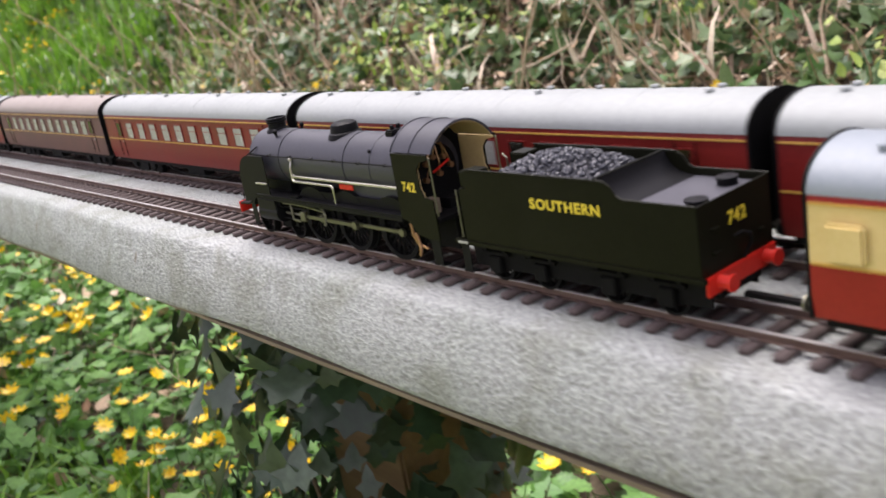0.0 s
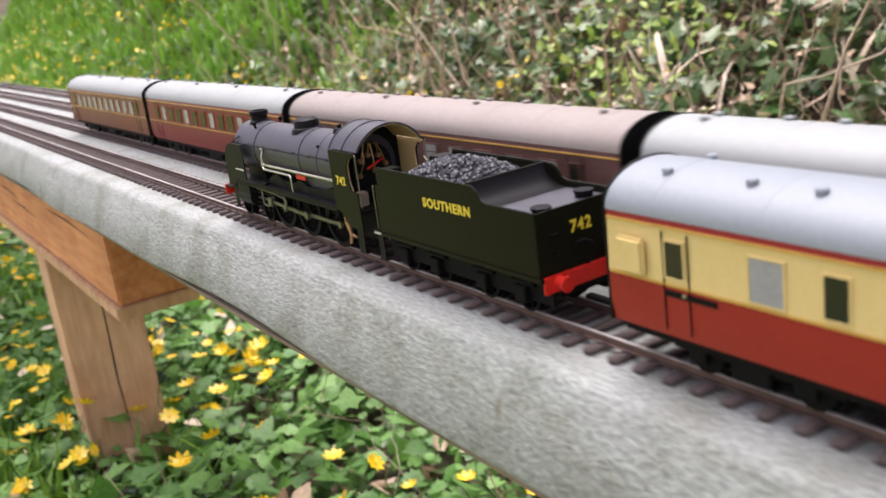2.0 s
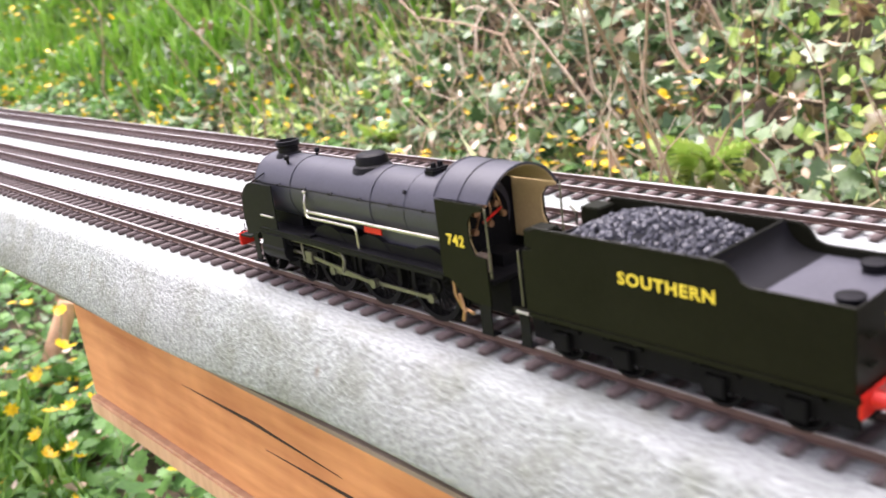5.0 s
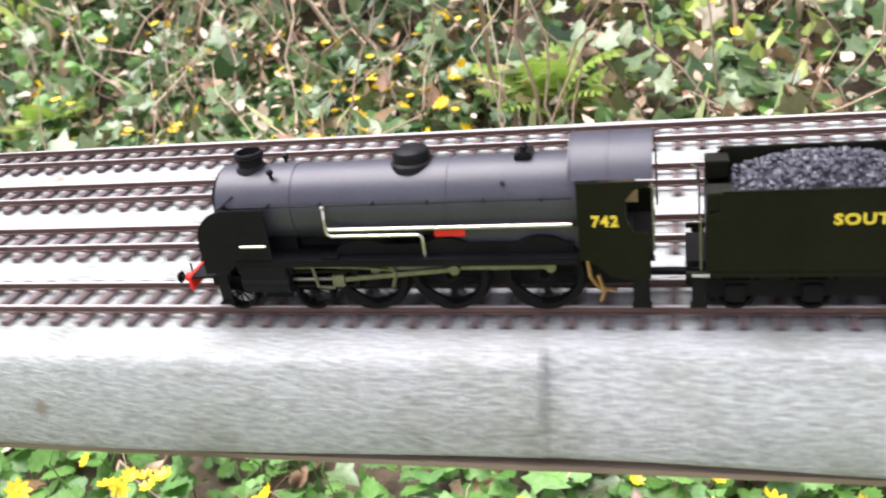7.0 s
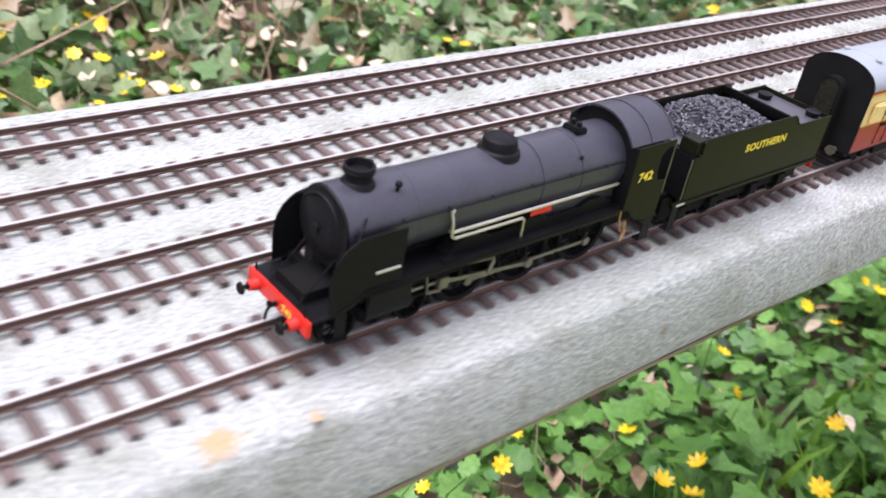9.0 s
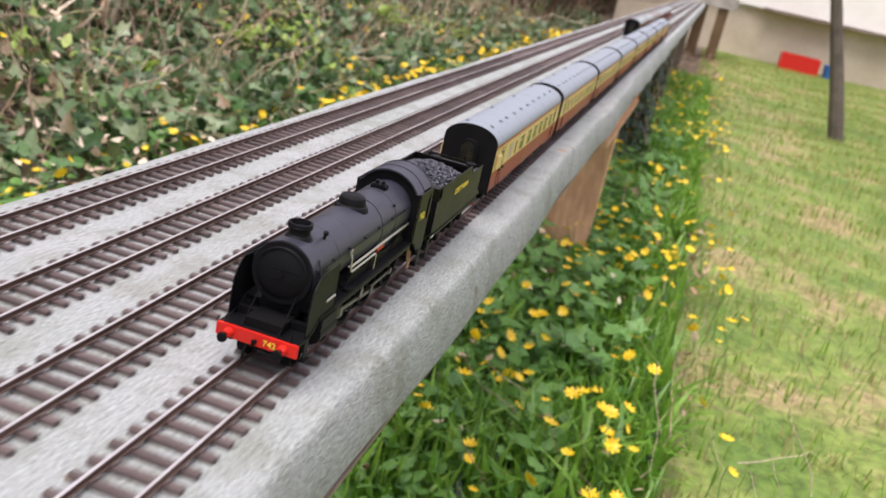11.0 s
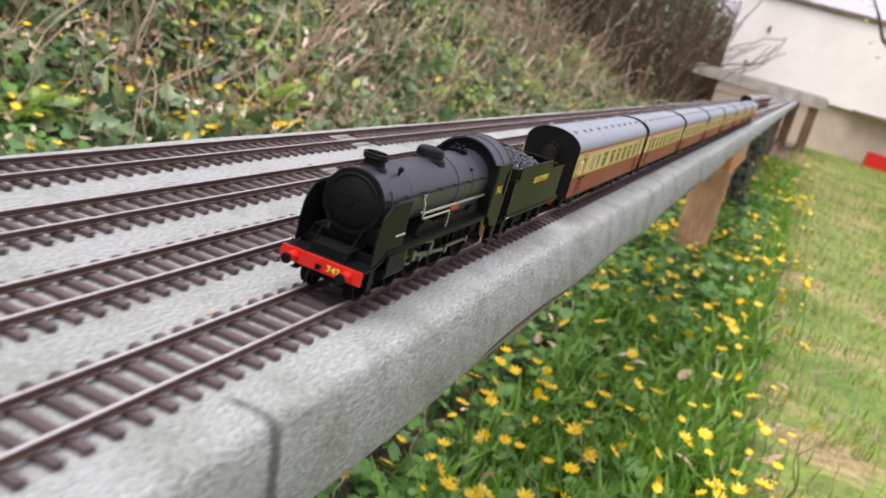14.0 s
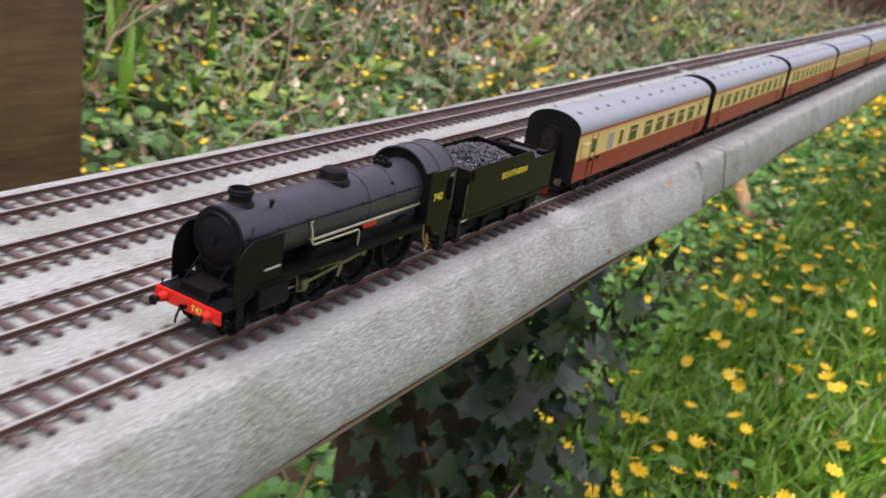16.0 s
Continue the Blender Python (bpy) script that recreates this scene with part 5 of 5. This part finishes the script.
def frond():
    v, t = [], []
    for k in range(16):
        h = k / 16
        y, z = 0.75 * h, 0.75 * h * (1.25 - 0.95 * h)
        w = 0.20 * math.sin(math.pi * (0.12 + 0.86 * h)) + 0.015
        for s in (-1, 1):
            b = len(v)
            v += [(0, y - 0.016, z), (0, y + 0.016, z), (s * w, y + 0.07, z - 0.04), (s * w * 0.5, y + 0.055, z + 0.01), (s * w * 0.5, y - 0.005, z + 0.005)]
            t += [(b, b + 4, b + 3), (b, b + 3, b + 1), (b + 4, b + 2, b + 3)]
    return np.array(v), t


BLADES, STALKS, FLOWERS = blade_kinds(), stalk_kinds(0.008), flower_kinds()
STRAPS = [(np.array(v) * (1.4, 1, 1), t) for v, t in BLADES]

# ivy over the bank and across the flat behind the deck
x, y = area(110000, -8.5, 6.5, 0.9, 2.9)
k = RNG.random(len(x)) < (0.35 + 0.65 * cluster(x, y, 1)) * np.clip(2.6 * cluster(6.1 * x, 5.3 * y, 13) - 0.5, 0.12, 1) * np.clip(1.25 - 0.06 * np.abs(x + 2), 0.4, 1) * np.where((x < -3.9) & (y < 1.9), 0.5, 1) 
x, y = x[k], y[k]
leaves("bank_ivy", IVY_KINDS, x, y, RNG.uniform(0.0, 0.06, len(x)) + 0.10 * cluster(6.1 * x, 5.3 * y, 13), 0.019, 0.050, IVY, "tangle of grey-green ivy over the garden bank", "ivy")
x, y = area(16000, -7, 4, 0.2, 1.2)
k = RNG.random(len(x)) < (0.25 + 0.7 * cluster(x, y, 2)) * np.where((x < -3.0) & (y > 0.25), 0.3, 1)
x, y = x[k], y[k]
leaves("ground_ivy", IVY_KINDS, x, y, RNG.uniform(0.0, 0.07, len(x)), 0.016, 0.036, IVY, "dark ivy creeping over the ground behind the deck", "ivy")
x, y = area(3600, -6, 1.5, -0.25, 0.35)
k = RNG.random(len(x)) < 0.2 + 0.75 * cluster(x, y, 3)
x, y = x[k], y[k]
leaves("shade_ivy", IVY_KINDS, x, y, RNG.uniform(0.0, 0.06, len(x)), 0.016, 0.034, SHADED_IVY, "ivy below the deck, leaf colour darkened as in shade", "ivy")

# celandine: leaves, then flowers on stems
x, y = area(58000, -7.5, 1.8, -0.10, 1.5)
k = RNG.random(len(x)) < np.where((y > 1.2) & (x > -2.3), 0.1, 1) * np.clip(0.25 + cluster(x, y, 4) * 1.4, 0.3, 1)
x, y = x[k], y[k]
leaves("celandine_leaves", HERB_KINDS, x, y, RNG.uniform(0.01, 0.09, len(x)) + np.where((x < -3.0) & (y > 0.2), 0.04, 0.0), 0.013, 0.031, HERB, "bright green celandine leaves carpeting the ground", "leaves", 0.5)
x, y = area(14500, -7.5, 3.5, -0.34, 1.5)
k = RNG.random(len(x)) < np.clip(cluster(x, y, 5) * 1.1, 0.1, 1) * np.where((y > 0.9) & (x > -2.2), 0.06, np.where((x < -2.3) & (y > 0.35), 0.5, 1)) * np.where(y < -0.2, 0.5, 1) * np.where((x < -1.5) & (y < 0.35), 0.85, 1) * np.where((x > -1.2) & (y < 0.0), 0.5, 1)
x, y = x[k], y[k]
up = RNG.uniform(0.08, 0.16, len(x))
n = len(x)
scatter("celandine_flowers", FLOWERS, on_ground(x, y, up), rot(RNG.uniform(0, 6.3, n), RNG.normal(0.35, 0.5, n)), RNG.uniform(0.011, 0.021, n) * np.where(x < -1.5, 0.95, np.where(y < 0.0, 1.0, 1.25)), PETAL, "yellow star-shaped celandine flowers above the leaves", "flowers")
scatter("flower_stems", stalk_kinds(0.012), on_ground(x, y, up * 0), rot(RNG.uniform(0, 6.3, n), RNG.normal(0, 0.05, n)), up, HERB, "thin green celandine stems", "stems")

x, y = area(2600, -12.0, -5.5, 0.4, 2.4)
k = RNG.random(len(x)) < np.clip(cluster(x, y, 11) * 1.3 - 0.2, 0, 1)
x, y = x[k], y[k]
n = len(x)
scatter("bank_flowers", FLOWERS, on_ground(x, y, RNG.uniform(0.12, 0.24, n)), rot(RNG.uniform(0, 6.3, n), RNG.normal(0.4, 0.4, n)), RNG.uniform(0.018, 0.03, n), PETAL, "yellow flowers among the bank grass", "flowers")

# grass: lush strip by the deck, tussocks on the bank, mown lawn
x, y = area(110000, -6.5, 3.5, -0.24, 0.13)
k = RNG.random(len(x)) < np.clip(0.15 + 1.0 * cluster(x, y, 6), 0.1, 1) * np.where((x > -2.3) & (y > -0.04), 0.2, 1) * np.where((x > -2.6) & (x < -0.9), 0.45, 1)
x, y = x[k], y[k]
n = len(x)
scatter("long_grass", BLADES, on_ground(x, y, 0 * x), rot(RNG.uniform(0, 6.3, n), RNG.normal(0.1, 0.22, n)), RNG.uniform(0.04, 0.12, n), GRASS, "long lush green grass beside the deck", "grass")
x, y = area(70000, -14, -2.9, 0.6, 3.2)
k = RNG.random(len(x)) < np.clip((-3.2 - x) * 0.9, 0, 1) * np.where((x > -6.2) & (y < 1.35), 0.0, 1) * (0.15 + 0.85 * cluster(x, y, 7))
x, y = x[k], y[k]
n = len(x)
scatter("tussock_grass", BLADES, on_ground(x, y, 0 * x), rot(RNG.uniform(0, 6.3, n), RNG.normal(0.15, 0.25, n)), RNG.uniform(0.10, 0.26, n), GRASS, "bright green grass tussocks on the bank", "grass")
x, y = area(130000, -6.5, 8.3, -3.0, -0.14)
k = RNG.random(len(x)) < np.clip(1.3 - 0.28 * np.abs(y + 1.2), 0.3, 1) * np.where(cluster(2.6 * x, 3.1 * y, 8) > 0.58, 0.3, 1)
x, y = x[k], y[k]
n = len(x)
scatter("lawn", BLADES, on_ground(x, y, 0 * x), rot(RNG.uniform(0, 6.3, n), RNG.normal(0.2, 0.4, n)), RNG.uniform(0.015, 0.045, n), LAWN, "mown lawn with dry straw-coloured patches", "lawn")

# dead stalks and leaves on the bank
x, y = area(5000, -4.0, 6.5, 1.0, 2.7)
k = RNG.random(len(x)) < 0.25 + 0.75 * cluster(x, y, 9)
x, y = x[k], y[k]
n = len(x)
scatter("dead_stalks", STALKS, on_ground(x, y, RNG.uniform(0.0, 0.05, n)), rot(RNG.uniform(0, 6.3, n), RNG.normal(0.0, 0.9, n), 0.5 * slope(x, y)), RNG.uniform(0.08, 0.40, n), STRAW, "pale dry bramble stalks and straws on the bank", "stalks")
x, y = area(1500, -6, 3, -0.6, 1.1)
n = len(x)
scatter("fallen_straws", STALKS, on_ground(x, y, RNG.uniform(0.02, 0.07, n)), rot(RNG.uniform(0, 6.3, n), RNG.normal(0.0, 1.2, n)), RNG.uniform(0.05, 0.18, n), STRAW, "dry straws lying among the leaves", "straws")
x, y = area(56000, -6.5, 6.5, -0.3, 2.8)
k = RNG.random(len(x)) < np.where(y > 0.9, 0.55, 0.18)
x, y = x[k], y[k]
leaves("dead_leaves", LEAF_KINDS, x, y, RNG.uniform(0.0, 0.08, len(x)), 0.015, 0.040, DRY, "brown fallen leaves caught in the ivy", "leaves", 0.9)

x, y = area(5200, -3.4, -1.0, -0.12, 1.5)
k = RNG.random(len(x)) < cluster(x, y, 12) * np.where(y > 0.8, 1.0, 0.08)
x, y = x[k], y[k]
leaves("bleached_leaves", LEAF_KINDS, x, y, RNG.uniform(0.04, 0.12, len(x)), 0.014, 0.034, BLEACHED, "bleached fallen leaves at the foot of the bank", "leaves", 0.6)
x, y = area(160, -0.02, 0.16, 0.0, 0.16)
leaves("leaf_heap", LEAF_KINDS, x, y, RNG.uniform(0.0, 0.22, len(x)), 0.025, 0.055, DRY, "brown dead leaves heaped by a support post", "leaves", 1.2)

x, y = area(22000, -4.2, 6.0, 1.15, 2.8)
k = RNG.random(len(x)) < np.clip(cluster(3.3 * x, 3.7 * y, 15) * 1.5 - 0.2, 0.1, 1)
x, y = x[k], y[k]
leaves("curled_leaves", LEAF_KINDS, x, y, RNG.uniform(0.02, 0.13, len(x)), 0.018, 0.045, DRY, "curled tan leaves on the dry upper bank", "leaves", 0.9)

x, y = area(3600, -2.2, 0.6, -0.16, 0.7)
k = RNG.random(len(x)) < np.clip(cluster(1.6 * x, 2.2 * y, 21) * 1.8 - 0.5, 0, 1)
x, y = x[k], y[k]
leaves("buttercup_leaves", IVY_KINDS, x, y, RNG.uniform(0.05, 0.12, len(x)), 0.024, 0.042, HERB, "deeply cut buttercup leaves among the celandine", "leaves", 0.4)

x, y = area(7000, -4.8, 2.0, 1.0, 2.4)
k = RNG.random(len(x)) < np.clip(cluster(4.3 * x, 4.9 * y, 17) * 1.7 - 0.6, 0, 1)
x, y = x[k], y[k]
leaves("bramble_leaves", IVY_KINDS, x, y, RNG.uniform(0.03, 0.14, len(x)), 0.036, 0.068, IVY, "large bramble and ivy leaves standing out of the bank", "leaves", 0.6)

# young nettles and brambles in pale clumps, ferns
spots = [(-2.02, 1.6), (-1.75, 1.5), (-0.2, 1.5), (-3.3, 1.6), (0.9, 1.45), (2.1, 1.6), (3.3, 1.5), (-2.9, 2.0), (-1.0, 1.9), (-0.5, 1.2), (-3.6, 1.3), (0.2, 1.9), (1.5, 1.25), (2.8, 1.5), (3.9, 1.6), (0.5, 1.7), (4.6, 1.3)]
px, py = [np.concatenate([RNG.normal(c[j], 0.12, 230) for c in spots]) for j in (0, 1)]
leaves("young_shoots", LEAF_KINDS, px, py, RNG.uniform(0.02, 0.18, len(px)), 0.018, 0.042, LIME, "pale green young shoots on the bank", "shoots", 0.8)


def fern(x, y, size, n=11):
    root = thing("fern", Matrix.Translation((x, y, float(gz(x, y)))), "arching yellow-green fern on the bank", "fern", "ferns on the bank")
    yaw = np.linspace(0, 2 * math.pi, n, endpoint=False) + RNG.normal(0, 0.15, n)
    for a in yaw:
        ob = new("frond", FROND)
        ob.parent = root
        ob.matrix_basis = pose(0, 0, 0.01, float(RNG.uniform(15, 55)), 0, math.degrees(a)) @ Matrix.Scale(size * float(RNG.uniform(0.8, 1.1)), 4)


FROND = tri_mesh("frond", *frond(), LIME)
for fx, fy, fs in ((-2.08, 1.28, 0.24), (-1.30, 1.30, 0.2), (-3.05, 1.25, 0.2), (-0.6, 1.35, 0.2), (0.7, 1.3, 0.22)):
    fern(fx, fy, fs)

# ivy wrapped round two supports
def ivy_wrap(x, y, n, name, wide):
    a, h = RNG.uniform(0, 6.3, n), RNG.uniform(-0.53, -0.045, n)
    r = RNG.uniform(0.05, wide, n)
    p = np.stack([x + r * np.cos(a), y + r * np.sin(a) * 0.8, h], -1)
    scatter(name, IVY_KINDS, p, rot(a + math.pi / 2, RNG.normal(1.2, 0.5, n)), RNG.uniform(0.011, 0.027, n), SHADED_IVY, "ivy climbing a deck support post, leaf colour darkened as in shade", "ivy")
    m = 9
    a = RNG.uniform(0, 6.3, m)
    scatter(name.replace("climbing_ivy", "ivy_stems"), stalk_kinds(0.012), np.stack([x + 0.09 * np.cos(a), y + 0.07 * np.sin(a), np.full(m, -0.53)], -1), rot(a, RNG.normal(0, 0.12, m)), RNG.uniform(0.2, 0.42, m), STRAW, "woody ivy stems on a support post", "stems")


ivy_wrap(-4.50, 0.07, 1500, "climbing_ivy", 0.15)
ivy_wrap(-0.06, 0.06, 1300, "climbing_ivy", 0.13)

# long canes, bleached straw in heaps, pale strap leaves
def heap(spots, n, spread):
    return [np.concatenate([RNG.normal(c[j], spread * (1.0 if j == 0 else 0.6), n) for c in spots]) for j in (0, 1)]


CANES = stalk_kinds(0.0065)
x, y = area(150, -4.6, 3.5, 1.1, 2.5)
n = len(x)
scatter("bramble_canes", CANES, on_ground(x, y, RNG.uniform(0.0, 0.06, n)), rot(RNG.uniform(0, 6.3, n), RNG.normal(0.0, 0.85, n), 0.4 * slope(x, y)), RNG.uniform(0.35, 0.9, n), STRAW, "long dry bramble canes arching over the bank", "canes")
x, y = heap([(-0.96, 1.9), (-1.22, 2.0), (-1.1, 1.65), (-0.8, 1.55), (-0.4, 1.8), (-2.75, 1.85), (-2.1, 1.95), (-3.2, 1.5), (0.3, 1.6), (1.4, 1.7), (-1.6, 1.45), (-1.5, 2.1)], 26, 0.11)
n = len(x)
scatter("bleached_straw", BLADES, on_ground(x, y, RNG.uniform(0.0, 0.10, n)), rot(RNG.uniform(0, 6.3, n), RNG.normal(0.0, 1.1, n), 0.5 * slope(x, y)), RNG.uniform(0.06, 0.18, n), BLEACHED, "heaps of bleached flattened straw on the bank", "straw")
x, y = heap([(-2.45, 1.12), (-2.15, 1.2), (-1.75, 1.12), (-2.8, 1.25)], 5, 0.05)
n = len(x)
scatter("strap_leaves", STRAPS, on_ground(x, y, 0 * x), rot(RNG.uniform(0, 6.3, n), RNG.normal(0.1, 0.3, n)), RNG.uniform(0.10, 0.20, n), STRAP, "pale green strap leaves at the foot of the bank", "leaves")

# shrubs beyond the far end
x, y = area(26000, 3.6, 12.0, 1.15, 4.2)
n = len(x)
leaves("far_shrub_leaves", LEAF_KINDS, x, y, RNG.uniform(0.0, 1.25, n) ** 1.3, 0.025, 0.07, IVY, "dark shrubs beyond the end of the deck", "shrubs", 0.9)
x, y = area(3200, 3.4, 12.0, 1.1, 4.0)
n = len(x)
scatter("far_twigs", STALKS, on_ground(x, y, 0 * x), rot(RNG.uniform(0, 6.3, n), RNG.normal(0.0, 0.5, n)), RNG.uniform(0.4, 1.5, n), TWIG, "brown bare twigs of shrubs", "twigs")

# bits blown onto the felt
x, y = RNG.uniform(-5.6, 1, 46), RNG.uniform(-0.035, 0.18, 46)
n = len(x)
scatter("felt_litter", LEAF_KINDS, np.stack([x, y, np.full(n, 0.0008)], -1), rot(RNG.uniform(0, 6.3, n), RNG.normal(0, 0.1, n)), RNG.uniform(0.002, 0.006, n), DRY, "small brown leaf scraps lying on the felt", "litter")


def motions():
    steps = [k / 2 for k in range(33)]
    walk(engine, [(t, pose(X(t), 0, 0)) for t in steps])
    walk(coal_tender, [(t, pose(X(t) + 0.166, 0, 0)) for t in steps])
    for i, c in enumerate(rake):
        walk(c, [(t, pose(X(t) + 0.303 + 0.283 * i, 0, 0)) for t in steps])
    ticks = [k / 30 for k in range(481)]
    turn = lambda t: X(t) / DRIVE_R
    z = RAIL + DRIVE_R
    for w, x in zip(drivers, AXLES):
        walk(w, [(t, pose(x, 0, z, 0, math.degrees(turn(t)), 0)) for t in ticks])
    for c, k, h in rods:
        pin = lambda t: (CRANK * math.cos(turn(t)), -CRANK * math.sin(turn(t)))
        swing = lambda t: math.degrees(math.asin(pin(t)[1] / ROD_L))
        walk(c, [(t, pose(pin(t)[0], 0, z + pin(t)[1])) for t in ticks])
        walk(k, [(t, pose(AXLES[1] + pin(t)[0], 0, z + pin(t)[1], 0, -swing(t), 0)) for t in ticks])
        walk(h, [(t, pose(AXLES[1] + pin(t)[0] - ROD_L * math.cos(radians(swing(t))), 0, z)) for t in ticks])


motions()
